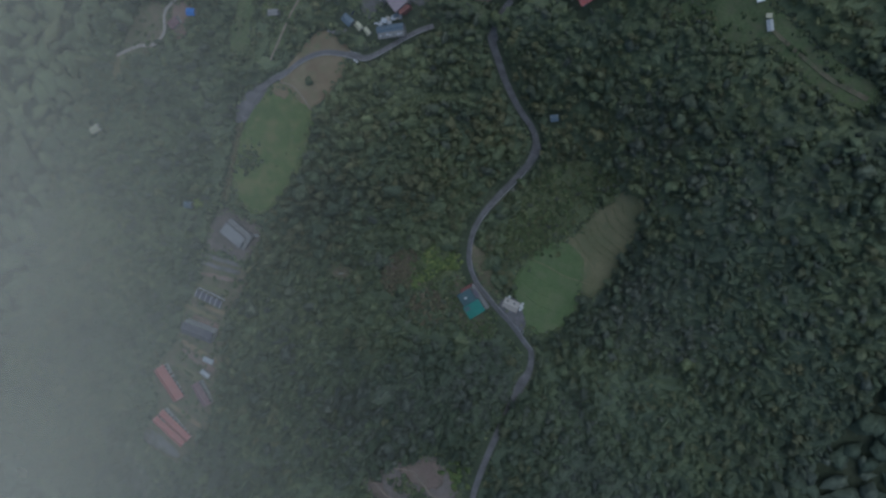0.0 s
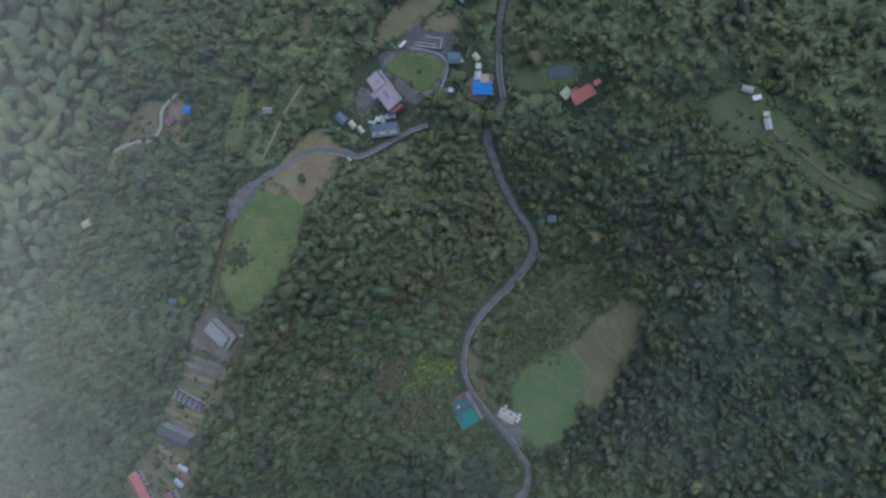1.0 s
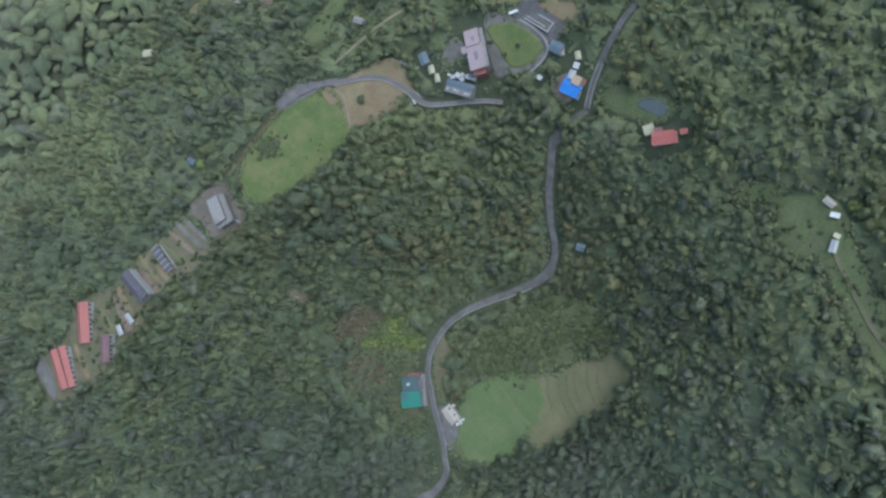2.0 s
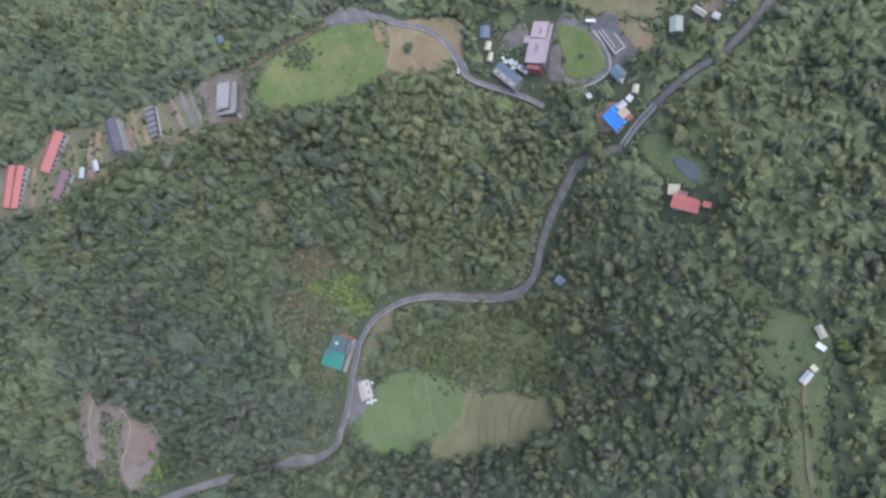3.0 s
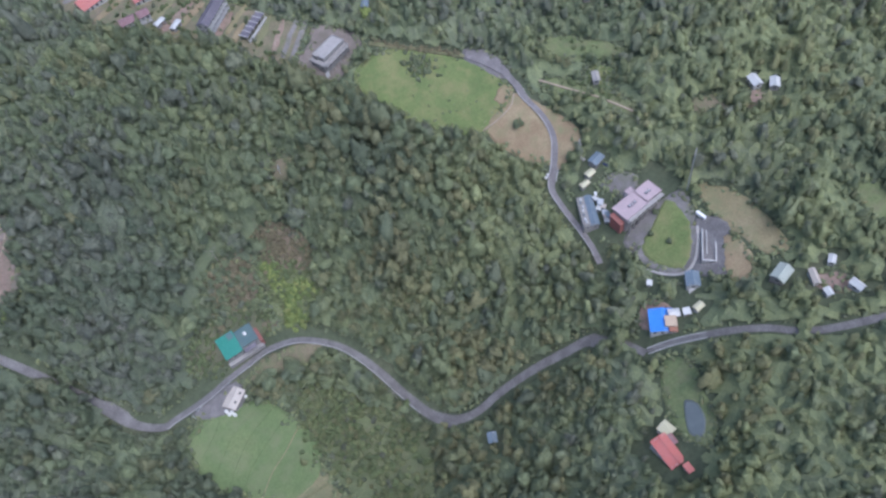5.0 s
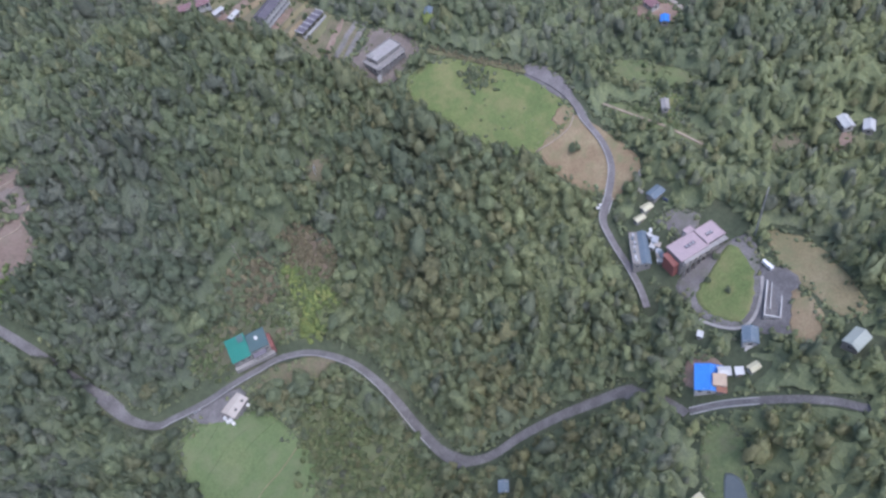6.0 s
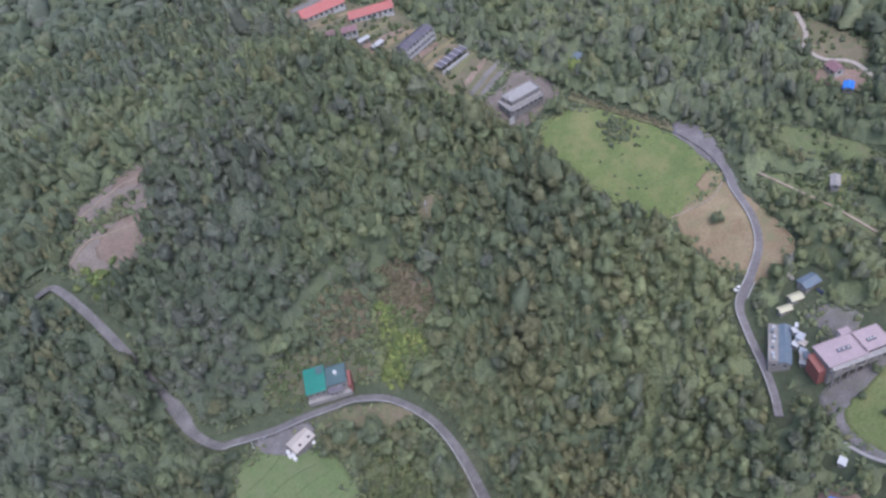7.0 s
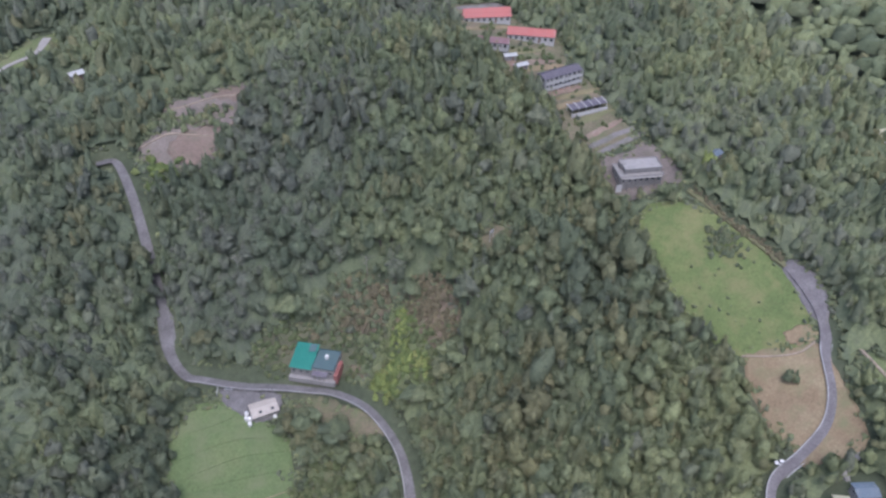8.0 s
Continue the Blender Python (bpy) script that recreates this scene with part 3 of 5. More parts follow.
PANE = painted("dark_window_glass", (0.03, 0.035, 0.04), (0.05, 0.055, 0.06), 0.8, 0.12)
PLASTIC = painted("white_plastic", (0.6, 0.6, 0.58), (0.5, 0.5, 0.48), 1.5, 0.4)
STEEL = painted("galvanised_steel", (0.45, 0.46, 0.47), (0.36, 0.37, 0.38), 2.0, 0.45, 0.7)
RUBBER = painted("black_rubber", (0.02, 0.02, 0.02), (0.03, 0.03, 0.03), 2.0, 0.85)
DOOR_PAINT = painted("brown_door_paint", (0.16, 0.1, 0.07), (0.12, 0.08, 0.06), 1.5, 0.6)


def window(wall, x, y, z, w, h, face):
    """A framed pane on a wall; face is the side it looks to: -1/+1 along y, or -2/+2 along x."""
    d = 1 if face > 0 else -1
    frame_bm, pane_bm = bmesh.new(), bmesh.new()
    if abs(face) == 1:
        for a, b, c, e in ((-w / 2 - 0.08, -w / 2, -0.08, h + 0.08), (w / 2, w / 2 + 0.08, -0.08, h + 0.08), (-w / 2, w / 2, -0.08, 0), (-w / 2, w / 2, h, h + 0.08), (-0.03, 0.03, 0, h)):
            box(frame_bm, x + a, x + b, *sorted((y - d * 0.02, y + d * 0.09)), z + c, z + e)
        box(pane_bm, x - w / 2, x + w / 2, *sorted((y + d * 0.0, y + d * 0.035)), z, z + h)
    else:
        for a, b, c, e in ((-w / 2 - 0.08, -w / 2, -0.08, h + 0.08), (w / 2, w / 2 + 0.08, -0.08, h + 0.08), (-w / 2, w / 2, -0.08, 0), (-w / 2, w / 2, h, h + 0.08), (-0.03, 0.03, 0, h)):
            box(frame_bm, *sorted((x - d * 0.02, x + d * 0.09)), y + a, y + b, z + c, z + e)
        box(pane_bm, *sorted((x, x + d * 0.035)), y - w / 2, y + w / 2, z, z + h)
    ob = part("window", frame_bm, WHITE_WALL, wall)
    part("pane", pane_bm, PANE, ob)
    return ob


def walls(root, L, W, h, mat, sunk=3.0, x0=0.0, y0=0.0, name="wall"):
    """Four walls with thickness on a sunk foundation."""
    bm, t = bmesh.new(), 0.22
    box(bm, x0 - L / 2, x0 + L / 2, y0 - W / 2, y0 - W / 2 + t, -sunk, h)
    box(bm, x0 - L / 2, x0 + L / 2, y0 + W / 2 - t, y0 + W / 2, -sunk, h)
    box(bm, x0 - L / 2, x0 - L / 2 + t, y0 - W / 2 + t, y0 + W / 2 - t, -sunk, h)
    box(bm, x0 + L / 2 - t, x0 + L / 2, y0 - W / 2 + t, y0 + W / 2 - t, -sunk, h)
    return part(name, bm, mat, root)


def openings(wall, L, W, h, every=2.6, storeys=1, x0=0.0, y0=0.0, sides=(-1, 1, -2, 2)):
    step = h / storeys
    for k in range(storeys):
        for face in sides:
            run = L if abs(face) == 1 else W
            n = max(1, int(run / every))
            for i in range(n):
                at = (i + 0.5) / n * run - run / 2
                spot = (x0 + at, y0 + math.copysign(W / 2, face)) if abs(face) == 1 else (x0 + math.copysign(L / 2, face), y0 + at)
                window(wall, *spot, k * step + step * 0.35, 1.2, step * 0.42, face)


def door(wall, x, y, face, w=1.0, h=2.0):
    d = 1 if face > 0 else -1
    ys = sorted((y, y + d * 0.06))
    ob = part("door", box(bmesh.new(), x - w / 2, x + w / 2, *ys, 0, h), DOOR_PAINT, wall)
    part("handle", box(bmesh.new(), x + w / 2 - 0.2, x + w / 2 - 0.1, *sorted((y + d * 0.06, y + d * 0.12)), 0.95, 1.05), STEEL, ob)


def gable_roof(root, L, W, h, rise, mat, over=0.4, x0=0.0, y0=0.0, ribs=0.6, cap=None):
    """Two sheets with raised seams and a ridge cap; the ridge runs along x."""
    a, b = L / 2 + over, W / 2 + over
    low = h - rise * over / (W / 2)
    bm, seams = bmesh.new(), []
    for s in (-1, 1):
        slab(bm, (x0 - a, y0, h + rise), (x0 + a, y0, h + rise), (x0 + a, y0 + s * b, low), (x0 - a, y0 + s * b, low), 0.14)
        n = int(2 * a / ribs)
        for i in range(n + 1):
            x = x0 - a + 2 * a * i / n
            seams.append(bmesh.new())
            slab(seams[-1], (x - 0.04, y0, h + rise + 0.07), (x + 0.04, y0, h + rise + 0.07), (x + 0.04, y0 + s * b, low + 0.07), (x - 0.04, y0 + s * b, low + 0.07), 0.08)
    bmesh.ops.recalc_face_normals(bm, faces=bm.faces)
    roof = part("roof", bm, mat, root)
    for seam in seams:
        part("seam", seam, mat, roof)
    ridge = bmesh.new()
    for s in (-1, 1):
        slab(ridge, (x0 - a, y0, h + rise + 0.16), (x0 + a, y0, h + rise + 0.16), (x0 + a, y0 + s * 0.35, h + rise + 0.16 - 0.35 * rise / (W / 2)), (x0 - a, y0 + s * 0.35, h + rise + 0.16 - 0.35 * rise / (W / 2)), 0.06)
    bmesh.ops.recalc_face_normals(ridge, faces=ridge.faces)
    part("ridge_cap", ridge, cap or mat, roof)
    for s in (-1, 1):
        gables = bmesh.new()
        x = x0 + s * (L / 2 - 0.11)
        tri = [[gables.verts.new((x + e, y0 + y, z)) for y, z in ((-W / 2, h), (W / 2, h), (0, h + rise))] for e in (-0.1, 0.1)]
        gables.faces.new(tri[0]), gables.faces.new(tri[1][::-1])
        for i in range(3):
            gables.faces.new((tri[0][i], tri[1][i], tri[1][(i + 1) % 3], tri[0][(i + 1) % 3]))
        bmesh.ops.recalc_face_normals(gables, faces=gables.faces)
        part("gable", gables, WHITE_WALL, root)
    return roof


def pent_roof(root, L, W, low, high, mat, over=0.35, x0=0.0, y0=0.0, ribs=0.6):
    """One sheet with raised seams that falls towards -y."""
    a, b, k = L / 2 + over, W / 2 + over, (high - low) / W * over
    bm = bmesh.new()
    slab(bm, (x0 - a, y0 - b, low - k), (x0 + a, y0 - b, low - k), (x0 + a, y0 + b, high + k), (x0 - a, y0 + b, high + k), 0.14)
    n, seams = int(2 * a / ribs), []
    for i in range(n + 1):
        x = x0 - a + 2 * a * i / n
        seams.append(bmesh.new())
        slab(seams[-1], (x - 0.04, y0 - b, low - k + 0.07), (x + 0.04, y0 - b, low - k + 0.07), (x + 0.04, y0 + b, high + k + 0.07), (x - 0.04, y0 + b, high + k + 0.07), 0.08)
    bmesh.ops.recalc_face_normals(bm, faces=bm.faces)
    roof = part("roof", bm, mat, root)
    for seam in seams:
        part("seam", seam, mat, roof)
    return roof


def flat_roof(root, L, W, h, mat, x0=0.0, y0=0.0, rim=0.35, rim_mat=None, over=0.15):
    bm = bmesh.new()
    box(bm, x0 - L / 2 - over, x0 + L / 2 + over, y0 - W / 2 - over, y0 + W / 2 + over, h, h + 0.25, 0.03)
    roof = part("roof", bm, mat, root)
    edge, a, b = bmesh.new(), L / 2 + over, W / 2 + over
    for box_of in ((-a, a, -b, -b + 0.2), (-a, a, b - 0.2, b), (-a, -a + 0.2, -b + 0.2, b - 0.2), (a - 0.2, a, -b + 0.2, b - 0.2)):
        box(edge, x0 + box_of[0], x0 + box_of[1], y0 + box_of[2], y0 + box_of[3], h + 0.25, h + 0.25 + rim)
    part("parapet", edge, rim_mat or mat, roof)
    return roof


def water_tank(x, y, label="white plastic water tank standing on the ground", group="", z=None):
    root = thing("water_tank", x, y, 0, label, "tank", group, 0.6)
    if z is not None:
        root.matrix_world = pose(x, y, z)
    bm = tube(bmesh.new(), (0, 0, 0), (0, 0, 1.3), 0.68, 0.68, 18)
    tube(bm, (0, 0, 1.3), (0, 0, 1.55), 0.68, 0.3, 18)
    for k in range(3):
        tube(bm, (0, 0, 0.25 + 0.4 * k), (0, 0, 0.32 + 0.4 * k), 0.71, 0.71, 18)
    part("body", bm, PLASTIC, root)
    part("lid", tube(bmesh.new(), (0, 0, 1.55), (0, 0, 1.66), 0.3, 0.27, 14), PLASTIC, root)
    return root


def simple_house(name, x, y, turn, L, W, h, rise, roof_mat, wall_mat, label, category="house", group="", storeys=1, style="gable", every=2.6):
    root = thing(name, x, y, turn, label, category, group, min(L, W) / 2, (L / 2 + 1, W / 2 + 1))
    wall = walls(root, L, W, h, wall_mat)
    openings(wall, L, W, h, every, storeys)
    door(wall, L * 0.18, -W / 2, -1)
    if style == "gable":
        gable_roof(root, L, W, h, rise, roof_mat)
    elif style == "pent":
        pent_roof(root, L, W, h, h + rise, roof_mat)
    else:
        flat_roof(root, L, W, h, roof_mat)
    return root


# ---- the house with the green roof, and the white shed across the lane ----
house = thing("hillside_house", -6.2, 11.9, -33, "house with green sheet roof and teal flat roof by the lane", "house", "", 4, (16, 8), 0.2)
wall = walls(house, 7.2, 9.6, 3.4, GREY_WALL)
openings(wall, 7.2, 9.6, 3.4, 2.4)
green = pent_roof(house, 7.2, 9.6, 3.4, 5.2, GREEN_ROOF)
part("roof_panel", slab(bmesh.new(), (0.9, 1.6, 5.05), (3.4, 1.6, 5.05), (3.4, 4.6, 5.6), (0.9, 4.6, 5.6), 0.06), TEAL_ROOF, green, "faded translucent roof panel")
wing = walls(house, 7.6, 8.8, 3.4, GREY_WALL, 3.0, 7.75, 0.1, "wing_wall")
openings(wing, 7.6, 8.8, 3.4, 2.3, 1, 7.75, 0.1, (-1, 1, 2))
flat = flat_roof(house, 7.6, 8.8, 3.4, TEAL_ROOF, 7.75, 0.1, 0.3, TEAL_ROOF)
terrace = bmesh.new()
box(terrace, -4.2, 12.2, -6.3, -4.4, -2.5, -0.5)
part("terrace", terrace, GREY_WALL, house, "grey concrete terrace above the lane")
porch = bmesh.new()
slab(porch, (4.2, -6.3, 2.1), (9.6, -6.3, 2.1), (9.6, -4.4, 2.5), (4.2, -4.4, 2.5), 0.1)
part("porch_roof", porch, DARK_ROOF, house)
for px_ in (4.4, 6.1, 7.8, 9.4):
    part("porch_post", tube(bmesh.new(), (px_, -6.1, -0.3), (px_, -6.1, 2.1), 0.08), STEEL, house)
side = bmesh.new()
box(side, 11.6, 12.9, -5.0, 2.0, -2.0, 1.9)
part("brick_shed", side, BRICK_RED, house, "small red brick lean-to")
water_tank(-6.2 + 7.8 * math.cos(radians(-33)) - 0.8 * math.sin(radians(-33)), 11.9 + 7.8 * math.sin(radians(-33)) + 0.8 * math.cos(radians(-33)),
           "white plastic water tank on the flat roof", "", house.matrix_world.translation.z + 3.65)

shed = thing("roadside_shed", -23.6, 3.3, 3, "low cream-roofed shed beside the rice field", "shed", "", 3, (6, 4))
wall = walls(shed, 8.0, 5.2, 1.9, GREY_WALL, 2.0)
openings(wall, 8.0, 5.2, 1.9, 2.6, 1, 0, 0, (-1, -2, 2))
cream = gable_roof(shed, 8.4, 5.8, 1.9, 0.6, CREAM_ROOF, 0.4, 0, 0, 0.5, CREAM_ROOF)
for sx in (-1.5, 2.6):
    part("skylight", slab(bmesh.new(), (sx - 0.5, -2.2, 2.16), (sx + 0.5, -2.2, 2.16), (sx + 0.5, -1.3, 2.34), (sx - 0.5, -1.3, 2.34), 0.1), PANE, cream)
for bx, by in ((-29.4, 3.9), (-29.9, 2.4), (-28.8, 2), (-29.2, 0.5), (-20.7, -0.1)):
    water_tank(bx, by, "white plastic drum beside the cream-roofed shed", "drums by the shed")


def barrier(x, y, turn):
    root = thing("road_barrier", x, y, turn, "white-painted pipe barrier at the roadside yard", "barrier", "", 1)
    for u in (-2.0, 2.0):
        part("post", tube(bmesh.new(), (u, 0, 0), (u, 0, 1.25), 0.11), WHITE_ROOF, root)
    part("rail", tube(bmesh.new(), (-2.0, 0, 1.15), (2.0, 0, 1.15), 0.1), WHITE_ROOF, root)
    part("rail", tube(bmesh.new(), (-2.0, 0, 0.6), (2.0, 0, 0.6), 0.08), WHITE_ROOF, root)


barrier(-36.7, 14.1, 75)


def car(x, y, turn, paint, label, length=4.3, height=1.45, group=""):
    root = thing("car", x, y, turn, label, "car", group, 0.8, None, 0.2)
    bm, l = bmesh.new(), length / 2
    rows = ((-l, 0.55, 0.78), (-l * 0.95, 0.85, 0.85), (-l * 0.5, 0.95, 0.88), (l * 0.45, 0.95, 0.88), (l * 0.95, 0.8, 0.85), (l, 0.5, 0.76))
    rings = [[bm.verts.new((u, w * s, z)) for s, z in ((-1, 0.3), (-1.0, h - 0.15), (-0.9, h), (0.9, h), (1.0, h - 0.15), (1, 0.3))] for u, h, w in rows]
    for p, q in zip(rings, rings[1:]):
        for i in range(6):
            bm.faces.new((p[i], q[i], q[(i + 1) % 6], p[(i + 1) % 6]))
    bm.faces.new(rings[0]), bm.faces.new(rings[-1][::-1])
    body = part("body", bm, paint, root)
    bmesh_top = bmesh.new()
    low = [bmesh_top.verts.new(p) for p in ((-l * 0.8, -0.78, 0.9), (l * 0.4, -0.78, 0.9), (l * 0.4, 0.78, 0.9), (-l * 0.8, 0.78, 0.9))]
    top = [bmesh_top.verts.new(p) for p in ((-l * 0.62, -0.62, height), (l * 0.1, -0.62, height), (l * 0.1, 0.62, height), (-l * 0.62, 0.62, height))]
    for i in range(4):
        bmesh_top.faces.new((low[i], low[(i + 1) % 4], top[(i + 1) % 4], top[i]))
    bmesh_top.faces.new(top)
    part("cabin", bmesh_top, PANE, root, "dark glazed cabin")
    part("roof_panel", box(bmesh.new(), -l * 0.62, l * 0.1, -0.63, 0.63, height, height + 0.05, 0.02), paint, body)
    for u in (-l * 0.6, l * 0.6):
        for s in (-1, 1):
            wheel = part("wheel", tube(bmesh.new(), (u, s * 0.68, 0.31), (u, s * 0.9, 0.31), 0.31, 0.31, 16), RUBBER, root)
            part("rim", tube(bmesh.new(), (u, s * 0.9, 0.31), (u, s * 0.92, 0.31), 0.18, 0.18, 12), STEEL, wheel)
    root.matrix_world = root.matrix_world @ Matrix.Scale(0.66, 4)
    return root


CAR_WHITE = painted("white_car_paint", (0.62, 0.62, 0.62), (0.55, 0.55, 0.55), 0.5, 0.35)
CAR_SILVER = painted("silver_car_paint", (0.5, 0.51, 0.53), (0.46, 0.47, 0.5), 0.5, 0.3, 0.5)
CAR_DARK = painted("dark_blue_car_paint", (0.03, 0.04, 0.08), (0.04, 0.05, 0.09), 0.5, 0.25)
car(-33, 13.4, -20, CAR_SILVER, "silver car parked beside the lane")
car(105.6, -90, 165, CAR_WHITE, "white car driving on the lane to the school")
car(100.8, -112.5, 20, CAR_WHITE, "white car parked behind the school")
car(113.4, -113, 70, CAR_DARK, "dark car parked behind the school")

# ---- the school and what stands round it ----
school = thing("school", 97.2, -130.2, -29, "long two-storey school with a mauve roof and a red brick end", "school", "", 5, (16, 8), 0.4)
main = walls(school, 13.8, 8.8, 5.6, GREY_WALL, 5.0, -4.7, 0.0)
north = walls(school, 9.2, 7.8, 5.6, GREY_WALL, 5.0, 6.8, 0.4, "north_wall")
openings(main, 13.8, 8.8, 5.6, 2.3, 2, -4.7, 0.0, (1,))
openings(north, 9.2, 7.8, 5.6, 2.3, 2, 6.8, 0.4, (1, 2))
roof = flat_roof(school, 13.8, 8.8, 5.6, PINK_ROOF, -4.7, 0.0, 0.3, None, 0.5)
flat_roof(school, 9.2, 7.8, 5.6, PINK_ROOF, 7.0, 0.4, 0.25, None, 0.5)
for rx, rl, rw in ((-3.6, 5.0, 1.5), (6.6, 3.2, 1.4)):
    well = bmesh.new()
    box(well, rx - rl / 2, rx + rl / 2, -rw / 2, rw / 2, 5.85, 6.15, 0.03)
    light = part("roof_light", well, DARK_ROOF, roof, "dark framed roof light")
    for k in range(3):
        u = rx - rl / 2 + rl * (k + 0.5) / 3
        part("vent", box(bmesh.new(), u - 0.3, u + 0.3, -0.35, 0.35, 6.15, 6.4, 0.04), WHITE_ROOF if k == 1 else STEEL, light)
annex_wall = walls(school, 3.6, 3.4, 4.8, WHITE_WALL, 5.0, 1.6, 6.1, "annex_wall")
flat_roof(school, 3.6, 3.4, 4.8, PINK_ROOF, 1.6, 6.1, 0.2, None, 0.3)
end = walls(school, 2.6, 6.6, 2.6, BRICK_RED, 5.0, -12.9, 0.2, "end_wall")
pent_roof(school, 2.6, 6.6, 2.5, 3.6, BRICK_RED, 0.2, -12.9, 0.2)
for storey in (0, 1):
    z0 = storey * 2.6
    deck = box(bmesh.new(), -11.4, 11.2, -6.6, -4.4, z0 + 2.9, z0 + 3.15, 0.03)
    gallery = part("gallery", deck, CONCRETE, school)
    part("railing", box(bmesh.new(), -11.4, 11.2, -6.6, -6.5, z0 + 3.15 if storey == 0 else z0 + 3.15, z0 + 4.1 if storey == 0 else z0 + 3.3), GREY_WALL, gallery)
    openings(main, 13.8, 8.8, 3.2, 1.9, 1, -4.7, 0.0, (-1,)) if storey == 0 else None
for k in range(9):
    u = -11.1 + 22.0 * k / 8
    part("column", box(bmesh.new(), u - 0.2, u + 0.2, -6.6, -6.2, -4.0, 5.3, 0.03), GREY_WALL, school)
stair = bmesh.new()
for k in range(8):
    box(stair, 11.7 + 0.35 * k, 12.05 + 0.35 * k, -2.5, 0.5, -3.0, 2.8 - 0.35 * k)
part("outside_stair", stair, WHITE_WALL, school, "pale outside stair at the gable")
school.matrix_world = school.matrix_world @ Matrix.Scale(0.84, 4)

workshop = thing("workshop_block", 92.6, -111.6, 29, "long low block with a faded blue roof and roof clutter", "building", "", 4, (9, 5))
wall = walls(workshop, 14.4, 6.2, 3.0, GREY_WALL, 4.0)
openings(wall, 14.4, 6.2, 3.0, 2.4)
gable_roof(workshop, 14.4, 3.4, 3.0, 0.7, BLUEGREY_ROOF, 0.3, 0, -1.5)
deck = flat_roof(workshop, 14.0, 2.6, 3.0, GREY_WALL, 0, 1.8, 0.25)
rng = random.Random(9)
for k in range(7):
    u, v, a = -6 + 2.0 * k + rng.uniform(-0.4, 0.4), 1.9 + rng.uniform(-0.5, 0.5), rng.uniform(0.3, 0.7)
    unit = part("roof_unit", box(bmesh.new(), u - a, u + a, v - 0.4, v + 0.4, 3.25, 3.6 + rng.uniform(0.1, 0.6), 0.04), (WHITE_ROOF, STEEL, BLUEGREY_ROOF)[k % 3], deck)
    part("grille", box(bmesh.new(), u - a * 0.7, u + a * 0.7, v - 0.43, v - 0.41, 3.3, 3.55), RUBBER, unit)
simple_house("garden_shed", 108.5, -107.7, -28, 3.6, 2.3, 2.2, 0.5, YELLOW_ROOF, GREY_WALL, "small shed with a pale yellow roof behind the workshop", "shed", "yellow sheds")
simple_house("garden_shed", 103.9, -106.9, -30, 3.6, 1.8, 2.2, 0.45, YELLOW_ROOF, GREY_WALL, "small shed with a pale yellow roof beside the workshop", "shed", "yellow sheds")
simple_house("grey_shed", 114.5, -108.6, -20, 5.4, 3.8, 2.4, 0.5, BLUEGREY_ROOF, GREY_WALL, "grey shed half hidden under the trees", "shed")

court = thing("walled_court", 83, -160.4, 13, "dark paved court framed by low white walls", "court", "", 4, (9, 5))
part("floor", box(bmesh.new(), -7, 7, -2.6, 2.6, -2.0, 0.35), ASPHALT, court)
for a in ((-7, 7, -2.6, -2.2), (-7, 7, 2.2, 2.6), (-7, -6.6, -2.2, 2.2)):
    part("white_wall", box(bmesh.new(), *a, -2.0, 1.3, 0.04), WHITE_WALL, court)
part("ridge_beam", box(bmesh.new(), -4, 6.6, 0.7, 1.0, 0.35, 1.0, 0.04), WHITE_WALL, court)
part("bench", box(bmesh.new(), -1.0, 1.2, -3.6, -3.0, -1.0, 0.9, 0.04), CAR_DARK, court)


def minibus(x, y, turn):
    root = thing("minibus", x, y, turn, "white minibus parked at the edge of the yard", "bus", "", 1, None, 0.25)
    body = part("body", box(bmesh.new(), -3.4, 3.4, -1.05, 1.05, 0.4, 2.6, 0.18), CAR_WHITE, root)
    for s in (-1, 1):
        for k in range(5):
            u = -2.7 + 1.15 * k
            part("window", box(bmesh.new(), u, u + 0.95, *sorted((s * 1.03, s * 1.07)), 1.5, 2.2), PANE, body)
        for u in (-2.2, 2.2):
            part("wheel", tube(bmesh.new(), (u, s * 0.85, 0.4), (u, s * 1.08, 0.4), 0.4, 0.4, 16), RUBBER, root)
    part("windscreen", box(bmesh.new(), 3.37, 3.43, -0.9, 0.9, 1.4, 2.3), PANE, body)
    root.matrix_world = root.matrix_world @ Matrix.Scale(0.62, 4)


minibus(94.8, -154.8, 62)
hut = simple_house("yard_hut", 68.3, -158, 20, 5.4, 4.4, 3.0, 1.0, BLUEGREY_ROOF, WHITE_WALL, "hut with a dark blue-grey roof below the yard", "hut")
steps = bmesh.new()
for k in range(7):
    box(steps, -3.2 - 0.45 * k, -2.75 - 0.45 * k, -1.4, 1.4, -3.5, 0.4 - 0.45 * k)
part("steps", steps, WHITE_WALL, hut, "white outside steps")

blue = thing("blue_house", 51.4, -151.4, 20, "house with a bright blue sheet roof and a beige roof block", "house", "", 4, (8, 7))
wall = walls(blue, 8.6, 8.2, 3.2, WHITE_WALL, 4.0)
openings(wall, 8.6, 8.2, 3.2, 2.4)
gable_roof(blue, 8.6, 8.2, 3.2, 0.9, BLUE_ROOF, 0.45)
walls(blue, 4.0, 4.0, 4.8, WHITE_WALL, 0.0, -1.2, -2.9, "upper_wall")
flat_roof(blue, 4.0, 4.0, 4.8, BEIGE_ROOF, -1.2, -2.9, 0.15)
simple_house("silver_shed", 55, -154.8, -62, 3.4, 2.5, 2.6, 0.5, WHITE_ROOF, GREY_WALL, "shed with a pale silvery roof beside the blue-roofed house", "shed")
